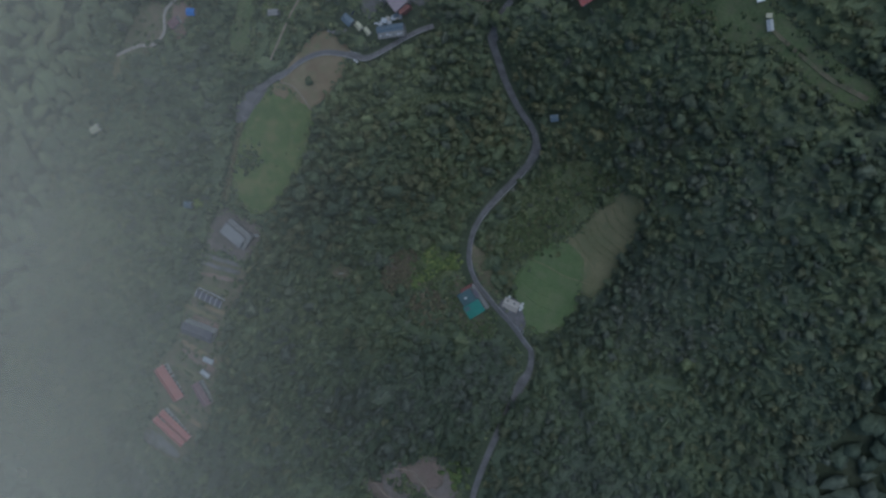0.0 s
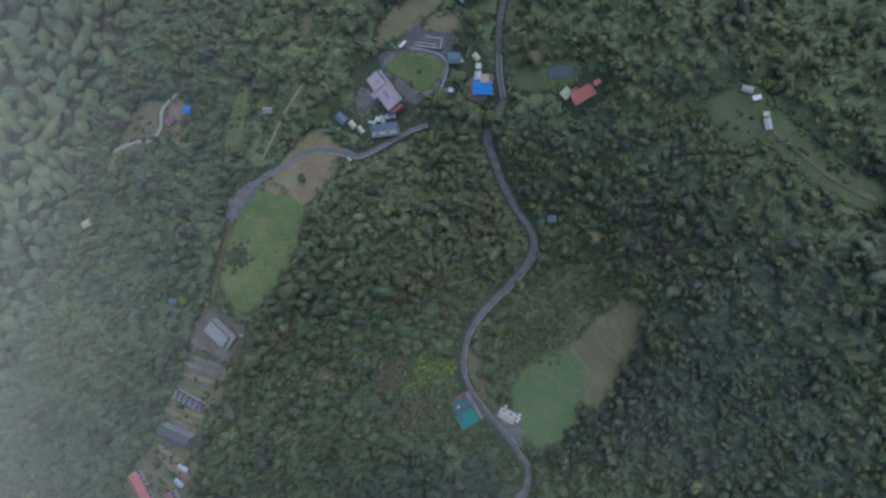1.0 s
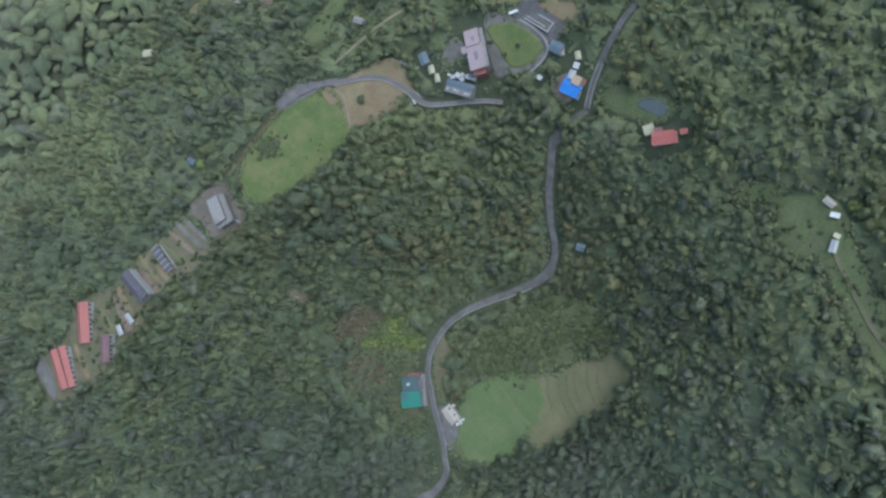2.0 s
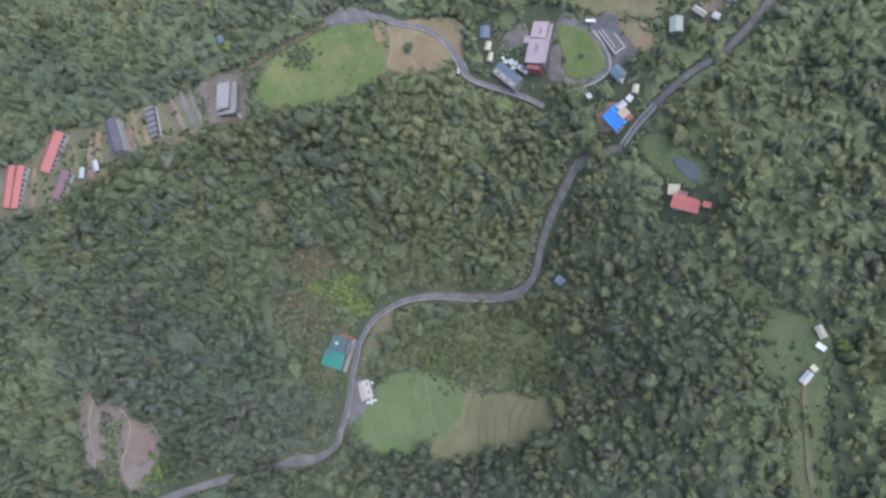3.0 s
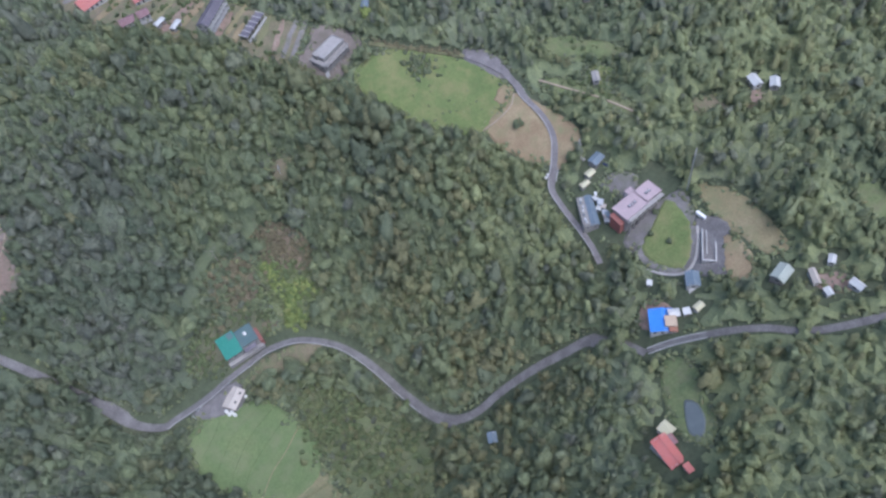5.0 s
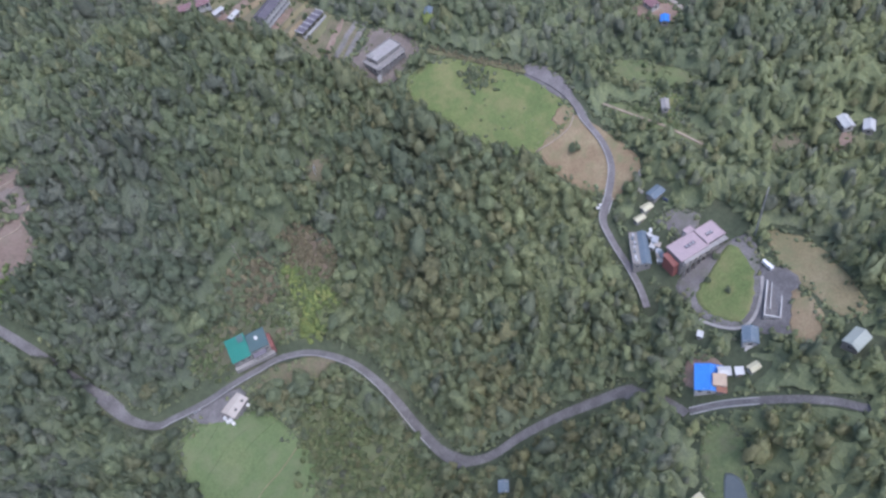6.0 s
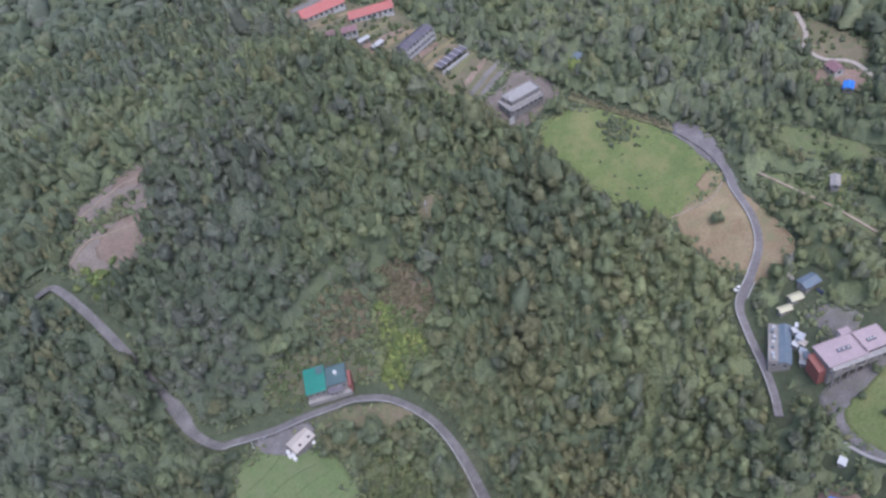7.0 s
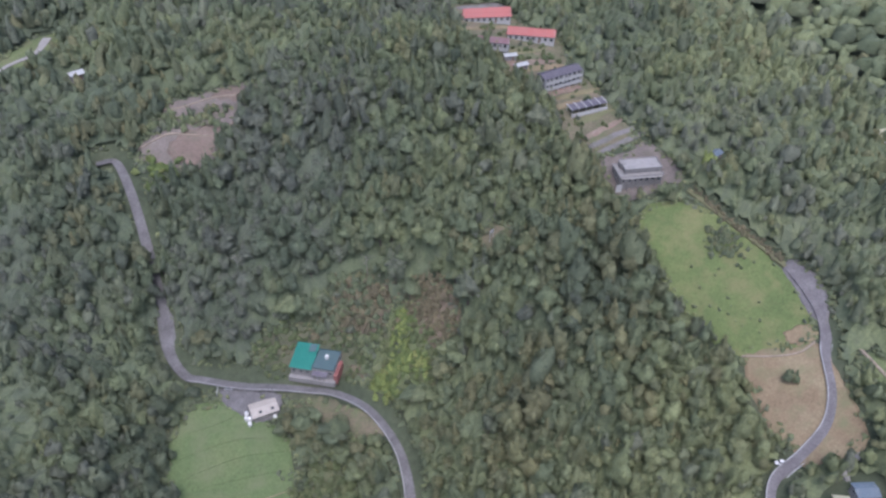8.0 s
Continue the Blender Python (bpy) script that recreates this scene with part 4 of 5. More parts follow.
simple_house("small_shed", 56, -158.9, -60, 2.1, 2, 2.2, 0.3, WHITE_ROOF, GREY_WALL, "tiny pale-roofed shed in the house yard", "shed", "", 1, "pent")
simple_house("pale_hut", 58.2, -162.4, -30, 3.1, 2, 2.2, 0.4, YELLOW_ROOF, WHITE_WALL, "small hut with a cream roof on the slope", "hut")
simple_house("rusty_shed", 49.4, -155.9, 20, 2.8, 2.5, 2.2, 0.3, RUST, GREY_WALL, "rust-brown lean-to shed by the lane", "shed", "", 1, "pent")
simple_house("path_hut", 66.5, -143.3, 10, 1.8, 1.5, 2.0, 0.3, WHITE_ROOF, GREY_WALL, "tiny white hut among trees below the lawn", "hut", "", 1, "pent")

mast = thing("power_mast", 105.8, -147.3, 0, "tall grey steel mast behind the school lawn", "mast", "", 1)
part("shaft", tube(bmesh.new(), (0, 0, -1), (0, 0, 25), 0.36, 0.2), STEEL, mast)
for z in (22.2, 23.8):
    arm = part("crossarm", box(bmesh.new(), -1.3, 1.3, -0.08, 0.08, z, z + 0.18), STEEL, mast)
    for u in (-1.1, 1.1):
        part("insulator", tube(bmesh.new(), (u, 0, z + 0.18), (u, 0, z + 0.5), 0.07), BRICK_RED, arm)

# ---- the red-roofed house with its pond ----
red = thing("red_house", 2.9, -164.6, 52, "house with a red sheet roof beside a pond", "house", "", 3, (8, 6))
wall = walls(red, 10.2, 5.2, 3.0, WHITE_WALL, 4.0)
openings(wall, 10.2, 5.2, 3.0, 2.5)
gable_roof(red, 10.2, 5.2, 3.0, 1.2, RED_ROOF)
walls(red, 3.2, 2.2, 2.4, BRICK_RED, 4.0, 2.6, -3.6, "porch_wall")
pent_roof(red, 3.2, 2.2, 2.3, 2.8, MAROON_ROOF, 0.2, 2.6, -3.6)
simple_house("yellow_annex", 10.9, -162.4, 65, 3.9, 3.8, 2.8, 1.1, YELLOW_ROOF, WHITE_WALL, "square annex with a pale yellow roof", "house")
simple_house("red_store", -1.5, -171.6, 52, 2.6, 1.8, 2.0, 0.3, RED_ROOF, GREY_WALL, "tiny store with a red roof", "shed", "", 1, "pent")
m, nt, b = material("pond_water", 0.3, 0, 0.4)
nt.links.new(ramp_node(nt, noise_node(nt, 0.3, 3), [(0.3, (0.085, 0.1, 0.1)), (0.7, (0.115, 0.128, 0.125))]), b.inputs["Base Color"])
bump_node(nt, b, noise_node(nt, 1.5, 3), 0.1, 0.05)
patch("pond", [(23, -165.9), (22, -170.2), (16.5, -173.4), (10.7, -173.6), (11.2, -169.7), (17.4, -167)], m, "still grey-blue fish pond below the lane", "pond", 0.25, 5, 0.1)
simple_house("roadside_hut", -2, -102.4, 30, 3.6, 3.0, 2.3, 0.5, BLUEGREY_ROOF, GREY_WALL, "small hut with a blue-grey roof by the lane bend", "hut")

# ---- sheds on the meadow ----
simple_house("cream_shed", -62.4, -188.2, 5, 3.6, 1.8, 2.1, 0.5, CREAM_ROOF, WHITE_WALL, "narrow cream-roofed shed on the meadow", "shed")
simple_house("grey_store", -67.1, -186.3, 35, 2.5, 1.3, 1.9, 0.3, STEEL, GREY_WALL, "small grey-roofed store on the meadow", "shed", "", 1, "pent")
simple_house("white_shed", -75.3, -178.4, -57, 3.9, 1.8, 2.1, 0.5, WHITE_ROOF, GREY_WALL, "long white-roofed shed on the meadow", "shed")
simple_house("beige_store", -73.1, -181.7, 20, 1.6, 1.2, 1.9, 0.3, YELLOW_ROOF, GREY_WALL, "small store with a beige roof on the meadow", "shed", "", 1, "pent")

# ---- the grey hall and the terraced buildings ----
hall = thing("village_hall", 127.6, 21.2, -14, "grey two-level concrete hall with a flat roof", "hall", "", 4, (10, 7))
wall = walls(hall, 16, 8.4, 3.6, GREY_WALL, 4.0)
openings(wall, 16, 8.4, 3.6, 2.2)
lower = flat_roof(hall, 16, 8.4, 3.6, CONCRETE, 0, 0, 0.35, GREY_WALL, 0.5)
upper = walls(hall, 13.5, 6.4, 5.6, GREY_WALL, 0.0, 1.0, 0.6, "upper_wall")
flat_roof(hall, 13.5, 6.4, 5.6, CONCRETE, 1.0, 0.6, 0.4, GREY_WALL, 0.5)
part("stair_head", box(bmesh.new(), -6.6, -4.4, 1.0, 3.4, 3.9, 6.2, 0.05), GREY_WALL, hall)
for k in range(8):
    u = -7.4 + 14.8 * k / 7
    part("column", box(bmesh.new(), u - 0.18, u + 0.18, -5.4, -5.05, -4.0, 3.4, 0.03), GREY_WALL, hall)
part("canopy", box(bmesh.new(), -7.8, 7.8, -5.5, -4.2, 3.4, 3.6, 0.03), CONCRETE, hall)
part("notice_board", box(bmesh.new(), -9.6, -7.4, -5.6, -5.3, -2.0, 1.0, 0.03), WHITE_WALL, hall)


def carport(x, y, turn, n, label):
    root = thing("carport", x, y, turn, label, "carport", "", 4, (10, 3.5))
    L = 17.0
    sheet = part("roof", slab(bmesh.new(), (-L / 2, -2.1, 2.7), (L / 2, -2.1, 2.7), (L / 2, 2.1, 3.2), (-L / 2, 2.1, 3.2), 0.12), DARK_ROOF, root)
    for k in range(n):
        u = -L / 2 + 0.3 + (L - 0.6) * k / (n - 1)
        part("beam", slab(bmesh.new(), (u - 0.16, -2.3, 2.95), (u + 0.16, -2.3, 2.95), (u + 0.16, 2.3, 3.5), (u - 0.16, 2.3, 3.5), 0.2), WHITE_WALL, sheet)
        for v in (-2.0, 2.0):
            part("post", tube(bmesh.new(), (u, v, -3.0), (u, v, 2.8 + 0.1 * v), 0.1), STEEL, root)
    part("kerb_wall", box(bmesh.new(), -L / 2, L / 2, -2.6, -2.3, -3.0, 1.0), WHITE_WALL, root)


carport(127.7, 60.1, 2, 6, "dark-roofed carport with white beams on a terrace")


def terrace_block(x, y, turn, L, W, h, roof_mat, label, storeys=2, group=""):
    root = thing("terrace_block", x, y, turn, label, "building", group, 3, (L / 2 + 1, W / 2 + 2), 0.3)
    wall = walls(root, L, W, h, WHITE_WALL, 4.0)
    openings(wall, L, W, h, 2.2, storeys)
    gable_roof(root, L, W, h, W * 0.2, roof_mat, 0.5)
    for s in range(storeys):
        part("balcony", box(bmesh.new(), -L / 2, L / 2, -W / 2 - 1.1, -W / 2 - 0.05, s * h / storeys - 0.1, s * h / storeys + 0.1), WHITE_WALL, root)
        part("balustrade", box(bmesh.new(), -L / 2, L / 2, -W / 2 - 1.1, -W / 2 - 1.0, s * h / storeys + 0.1, s * h / storeys + 0.95), WHITE_WALL, root)
    n = int(L / 3)
    for k in range(n + 1):
        u = -L / 2 + L * k / n
        part("pier", box(bmesh.new(), u - 0.13, u + 0.13, -W / 2 - 1.12, -W / 2 - 0.9, -4, h), WHITE_WALL, root)
    return root


terrace_block(124.8, 78.9, 8, 18.5, 5.6, 5.2, DARK_ROOF, "dark-roofed block with a white balconied front on a terrace")
simple_house("red_roof_block", 131, 116.2, -33, 21, 7.4, 3.4, 1.8, RED_ROOF, WHITE_WALL, "long block with a red sheet roof on the slope", "building", "red-roofed blocks", 1)
terrace_block(109, 110.2, -36, 13.4, 5.0, 3.4, MAROON_ROOF, "low maroon-roofed block with a white front", 1)
simple_house("red_roof_block", 118.4, 137.9, -17, 22, 4.6, 3.2, 1.2, RED_ROOF, WHITE_WALL, "long block with a faded red roof in the valley head", "building", "red-roofed blocks", 1)
simple_house("red_roof_block", 121, 143.6, -15, 22, 4.4, 3.2, 1.1, RED_ROOF, WHITE_WALL, "narrow block with a faded red roof beside its twin", "building", "red-roofed blocks", 1)
simple_house("terrace_shed", 113.1, 91.4, 5, 5.6, 2.4, 2.4, 0.5, WHITE_ROOF, GREY_WALL, "small pale-roofed shed on a terrace", "shed", "terrace sheds")
simple_house("terrace_shed", 111.8, 99.2, -10, 5.0, 2.4, 2.4, 0.5, WHITE_ROOF, GREY_WALL, "small pale-roofed shed on a weedy terrace", "shed", "terrace sheds")

# ---- houses along the valley lane ----
simple_house("valley_barn", 72.5, -185.6, -20, 6.2, 4.6, 3.0, 1.2, SAGE_ROOF, GREY_WALL, "barn with a pale sage roof beside the fallow field", "barn")
simple_house("long_cottage", 72.5, -195.4, 28, 5.2, 1.8, 2.6, 0.6, CREAM_ROOF, WHITE_WALL, "narrow cottage with a cream roof", "house")
simple_house("small_cottage", 67.3, -200.2, 40, 2.3, 1.8, 2.4, 0.4, WHITE_ROOF, WHITE_WALL, "tiny white-roofed cottage by a brown yard", "house")
simple_house("small_cottage", 79.9, -199.5, 0, 2.8, 1.8, 2.4, 0.4, WHITE_ROOF, WHITE_WALL, "tiny white-roofed cottage under the trees", "house")
simple_house("white_cottage", 71, -207.8, 60, 3.9, 2.3, 2.8, 0.9, WHITE_ROOF, WHITE_WALL, "white-roofed cottage above the lane", "house")
simple_house("red_cottage", 75.6, -218.2, -20, 4.6, 2.8, 2.8, 1.0, RED_ROOF, WHITE_WALL, "cottage with a red roof beside the lane", "house")
simple_house("white_cottage", 72.5, -224.4, 10, 3.8, 2.1, 2.8, 0.8, WHITE_ROOF, WHITE_WALL, "white-roofed cottage beside the red-roofed one", "house")
patch("cottage_yard", [(73.8, -195.4), (76.3, -202.9), (73.2, -208.7), (68.6, -205), (69, -198.3)], BARE_EARTH, "bare reddish yard between the cottages", "yard", 0.12, 5, 0.3)


def buttress_wall(x, y, turn, n):
    root = thing("buttress_wall", x, y, turn, "ribbed concrete retaining wall below the dry lawn", "wall", "", 1)
    part("face", box(bmesh.new(), -n * 0.8, n * 0.8, -0.5, 0.5, -4, 0.6, 0.05), GREY_WALL, root)
    part("slope", slab(bmesh.new(), (-n * 0.8, -0.4, 0.3), (n * 0.8, -0.4, 0.3), (n * 0.8, -3.4, -1.9), (-n * 0.8, -3.4, -1.9), 1.5), GREY_WALL, root)
    part("coping", box(bmesh.new(), -n * 0.8 - 0.1, n * 0.8 + 0.1, -0.65, 0.65, 0.6, 0.8, 0.04), CONCRETE, root)
    for k in range(n):
        u = -n * 0.8 + 1.6 * (k + 0.5)
        part("buttress", slab(bmesh.new(), (u - 0.25, -0.5, 0.5), (u + 0.25, -0.5, 0.5), (u + 0.25, -3.6, -1.6), (u - 0.25, -3.6, -1.6), 1.6), CONCRETE, root)


buttress_wall(121, -99.6, 8, 9)
board = thing("marker_board", 66, 17.3, 30, "small white marker board in a clearing on the hill", "sign", "", 1, (2.5, 2.5))
for u in (-0.9, 0.9):
    part("post", tube(bmesh.new(), (u, 0, -0.5), (u, 0, 4.2), 0.09), WHITE_ROOF, board)
part("panel", box(bmesh.new(), -1.2, 1.2, -0.06, 0.06, 3.0, 4.4, 0.02), WHITE_ROOF, board)

simple_house("far_hut", -60.7, 142.6, 20, 5.0, 3.4, 2.6, 0.8, WHITE_ROOF, GREY_WALL, "small pale-roofed hut in the woods above the valley", "hut")
simple_house("grey_hut", 160.2, 17.8, 20, 4.2, 3.0, 2.4, 0.6, BLUEGREY_ROOF, GREY_WALL, "small blue-grey-roofed hut under the trees", "hut")
simple_house("yellow_hut", 227.1, 1, 50, 5.2, 3.2, 2.6, 0.6, YELLOW_ROOF, WHITE_WALL, "small hut with a yellow roof on the far slope", "hut")
simple_house("grey_hut", 150.7, -97.6, 25, 5.0, 2.4, 2.4, 0.5, CONCRETE, GREY_WALL, "grey-roofed hut beside a small garden", "hut")
simple_house("far_house", 157.3, -160.9, 40, 5.4, 3.4, 2.8, 0.8, WHITE_ROOF, WHITE_WALL, "small white house on the far slope", "house", "far houses")
simple_house("far_house", 157.4, -168.4, 10, 4.6, 3.2, 2.8, 0.8, WHITE_ROOF, GREY_WALL, "small pale-roofed house beside a reddish yard", "house", "far houses")
simple_house("blue_hut", 192.5, -80.8, 20, 4.2, 3.0, 2.6, 0.5, BLUE_ROOF, GREY_WALL, "small hut with a bright blue roof on the far slope", "hut")
simple_house("far_house", 199.8, -72.1, 60, 5.6, 3.8, 2.8, 0.8, MAROON_ROOF, WHITE_WALL, "house with a faded maroon roof on the far slope", "house", "far houses")

# huts, tanks and lean-tos crowded between workshop and school
rng = random.Random(44)
for k in range(9):
    hx, hy = 98.9 - 1.05 * k + rng.uniform(-0.6, 0.6), -113.2 - 0.92 * k + rng.uniform(-1.4, 1.4)
    simple_house("lean_to", hx, hy, rng.uniform(0, 60), rng.uniform(1.4, 2.6), rng.uniform(1.1, 1.7), rng.uniform(1.6, 2.1), 0.25, (WHITE_ROOF, STEEL, BLUEGREY_ROOF, CREAM_ROOF)[k % 4], GREY_WALL,
                 "small sheet-roofed lean-to in the crowded school alley", "shed", "school lean-tos", 1, "pent")
# ---- trees ----
LEAVES = foliage("broadleaf_leaves", (0.084, 0.101, 0.071), (0.12, 0.141, 0.084), (0.163, 0.182, 0.097), (0.158, 0.149, 0.083), (0.116, 0.121, 0.105))
BUSH_LEAVES = foliage("shrub_leaves", (0.1, 0.13, 0.055), (0.13, 0.165, 0.062), (0.195, 0.23, 0.08), (0.2, 0.205, 0.085), (0.105, 0.14, 0.072))
BARK = ground_like("bark", (0.06, 0.05, 0.04), (0.1, 0.085, 0.07), (0.15, 0.13, 0.11), 0.8, 6, 0.9, 0.03)


def crown_template(seed, rings=5, around=9, cards=34, lobes=8, tall=1.0, leaf=(0.16, 0.34)):
    """A leafy crown one metre in radius: an uneven, lobed mass with leaf sprays that break its outline."""
    rng = np.random.default_rng(seed)
    ways = rng.normal(size=(lobes, 3)) * (1, 1, 0.7) + (0, 0, 0.35)
    ways /= np.linalg.norm(ways, axis=1)[:, None]
    size = rng.uniform(0.15, 0.62, lobes)
    lean_x, lean_y = rng.uniform(-0.28, 0.28, 2)
    wide = rng.uniform(0.74, 1.3)

    def out(direction):
        lean = np.clip(direction @ ways.T, 0, 1) ** (6 + lobes)
        return 0.56 + (lean * size).max(-1)

    def shape(d, far):
        p = d * out(d) * far * (wide, 1 / wide, tall)
        narrow = 1 - 0.3 * max(p[2], 0)
        return np.array([p[0] * narrow + lean_x * p[2], p[1] * narrow + lean_y * p[2], p[2]])

    verts, faces = [], []
    for r in range(rings):
        polar = 0.25 + (1.85 - 0.25) * r / (rings - 1)
        for a in range(around):
            turn = 2 * math.pi * (a + 0.5 * (r % 2)) / around + rng.uniform(-0.2, 0.2)
            d = np.array([math.sin(polar) * math.cos(turn), math.sin(polar) * math.sin(turn), math.cos(polar)])
            verts.append(shape(d, rng.uniform(0.76, 1.14)))
    for r in range(rings - 1):
        for a in range(around):
            p, q = r * around + a, r * around + (a + 1) % around
            faces += [(p, p + around, q), (q, p + around, q + around)]
    top = len(verts)
    verts.append(shape(np.array([0, 0, 1.0]), 1.0))
    faces += [(a, (a + 1) % around, top) for a in range(around)]
    for n in range(cards):
        d = rng.normal(size=3) * (1, 1, 0.8) + (0, 0, 0.45)
        d /= np.linalg.norm(d)
        at = shape(d, rng.uniform(0.88, 1.22))
        u = np.cross(d, rng.normal(size=3))
        u /= np.linalg.norm(u)
        v = np.cross(d, u) * 0.8 + d * rng.uniform(-0.5, 0.7)
        if n % 2:  # an upright spray
            u, v = np.array([u[0], u[1], 0.0]) * 0.6, np.array([d[0] * 0.35, d[1] * 0.35, 1.5])
        s, b = rng.uniform(*leaf), len(verts)
        verts += [at - u * s, at + v * s * 0.8, at + u * s * 0.8 - v * s * 0.5]
        faces += [(b, b + 1, b + 2)]
    return np.array(verts), np.array(faces)


CROWNS = [crown_template(k, 5, 9, 50, 9, 1.0 + 0.2 * (k % 5), (0.1, 0.28)) for k in range(16)]
MID_CROWNS = [crown_template(20 + k, 4, 7, 34, 7, 1.0 + 0.2 * (k % 5), (0.1, 0.26)) for k in range(14)]
SMALL_CROWNS = [crown_template(60 + k, 3, 6, 22, 6, 1.0 + 0.2 * (k % 5), (0.12, 0.28)) for k in range(10)]
FAR_CROWNS = [crown_template(40 + k, 4, 8, 14, 6, 1.0, (0.08, 0.16)) for k in range(6)]


def inside(points, loop):
    x, y = points[:, 0], points[:, 1]
    hit, (x2, y2) = np.zeros(len(points), bool), loop[-1]
    for x1, y1 in loop:
        cross = (y1 > y) != (y2 > y)
        hit ^= cross & (x < (x2 - x1) * (y - y1) / (y2 - y1 + 1e-12) + x1)
        x2, y2 = x1, y1
    return hit


def free_of_trees(points, margin):
    keep = np.ones(len(points), bool)
    for loop in CLEAR:
        keep &= ~inside(points, loop)
        near = np.min(np.hypot(points[:, None, 0] - loop[None, :, 0], points[:, None, 1] - loop[None, :, 1]), 1)
        keep &= near > margin * (0.75 if len(loop) == 8 else 0.3)
    for line, half in LINES:
        near = np.min(np.hypot(points[:, None, 0] - line[None, :, 0], points[:, None, 1] - line[None, :, 1]), 1)
        keep &= near > half + margin * (0.72 if half > 1 else 0)
    return keep


def room_for_crown(points):
    """How far each spot lies from open lanes and buildings."""
    room = np.full(len(points), 50.0)
    for line, half in LINES:
        if half > 1:
            room = np.minimum(room, np.min(np.hypot(points[:, None, 0] - line[None, :, 0], points[:, None, 1] - line[None, :, 1]), 1) - half)
    for loop in CLEAR:
        if len(loop) == 8:
            room = np.minimum(room, np.min(np.hypot(points[:, None, 0] - loop[None, :, 0], points[:, None, 1] - loop[None, :, 1]), 1))
    return room


def edge_distance(points):
    """How far each spot lies from the nearest clearing or lane."""
    room = np.full(len(points), 50.0)
    for loop in CLEAR + [line for line, half in LINES if half > 1]:
        room = np.minimum(room, np.min(np.hypot(points[:, None, 0] - loop[None, :, 0], points[:, None, 1] - loop[None, :, 1]), 1))
    return room


def leaf_mesh(name, crowns, spots, radius, height, tint, mat, rng, hue=None):
    """One mesh of many crowns: spots is an array of x, y, z."""
    kind, turn = rng.integers(0, len(crowns), len(spots)), rng.uniform(0, 2 * math.pi, len(spots))
    allv, allf, allt, allh, base = [], [], [], [], 0
    hue = np.clip(rng.normal(0.5, 0.22, len(spots)), 0, 1) if hue is None else hue
    for k, (v, f) in enumerate(crowns):
        some = np.flatnonzero(kind == k)
        c, s = np.cos(turn[some])[:, None], np.sin(turn[some])[:, None]
        x = (v[None, :, 0] * c - v[None, :, 1] * s) * radius[some, None] + spots[some, 0, None]
        y = (v[None, :, 0] * s + v[None, :, 1] * c) * radius[some, None] + spots[some, 1, None]
        z = v[None, :, 2] * height[some, None] + spots[some, 2, None]
        allv.append(np.stack([x, y, z], -1).reshape(-1, 3))
        allf.append((f[None] + base + (np.arange(len(some)) * len(v))[:, None, None]).reshape(-1, 3))
        allt.append(np.repeat(tint[some], len(v)))
        allh.append(np.repeat(hue[some], len(v)))
        base += len(some) * len(v)
    v, f, t = np.concatenate(allv), np.concatenate(allf), np.concatenate(allt)
    me = bpy.data.meshes.new(name)
    me.vertices.add(len(v)), me.loops.add(3 * len(f)), me.polygons.add(len(f))
    me.vertices.foreach_set("co", v.astype(np.float32).ravel())
    me.loops.foreach_set("vertex_index", f.astype(np.int32).ravel())
    me.polygons.foreach_set("loop_start", np.arange(0, 3 * len(f), 3, dtype=np.int32))
    me.update(calc_edges=True)
    me.attributes.new("tint", "FLOAT", "POINT").data.foreach_set("value", t.astype(np.float32))
    me.attributes.new("hue", "FLOAT", "POINT").data.foreach_set("value", np.concatenate(allh).astype(np.float32))
    me.materials.append(mat)
    return me


def scatter(rng, x0, x1, y0, y1, step):
    gx, gy = np.meshgrid(np.arange(x0, x1, step), np.arange(y0, y1, step * 0.87))
    gx = gx + 0.5 * step * (np.arange(gx.shape[0]) % 2)[:, None]
    p = np.stack([gx.ravel(), gy.ravel()], 1)
    return p + rng.uniform(-0.42, 0.42, p.shape) * step


def waves(p, size, seed):
    """A smooth uneven field over the plan, about -1 to 1."""
    rng, total = np.random.default_rng(seed), 0
    for k in range(6):
        a, f = rng.uniform(0, math.pi), (0.6 + 0.3 * k) / size
        total = total + np.sin(p[:, 0] * math.cos(a) * f + p[:, 1] * math.sin(a) * f + rng.uniform(0, 6.28)) / 2.4
    return total


def tint_of(p, rng):
    """Patches of lighter and darker woods, and a tint of its own for each tree."""
    valley = np.clip((p[:, 0] - p[:, 1]) / 240, -1, 1) - 0.75 * np.exp(-((p[:, 0] + 35) ** 2 + (p[:, 1] - 60) ** 2) / 70 ** 2)
    valley = valley + 0.5 * np.exp(-((p[:, 0] - 40) ** 2 + (p[:, 1] + 160) ** 2) / 50 ** 2)
    return np.clip(0.42 + 0.3 * valley + 0.2 * waves(p, 30, 1) + 0.14 * waves(p, 9, 2) + rng.normal(0, 0.13, len(p)), 0, 1)


def hue_of(p, rng):
    """Stands of olive, brownish and blue-green trees among the rest."""
    olive = 0.22 * np.exp(-((p[:, 0] - 65) ** 2 + (p[:, 1] + 55) ** 2) / 60 ** 2) - 0.16 * np.exp(-((p[:, 0] + 40) ** 2 + (p[:, 1] - 60) ** 2) / 75 ** 2)
    return np.clip(0.46 + olive + 0.2 * waves(p, 24, 3) + 0.1 * waves(p, 8, 4) + rng.normal(0, 0.14, len(p)), 0, 1)


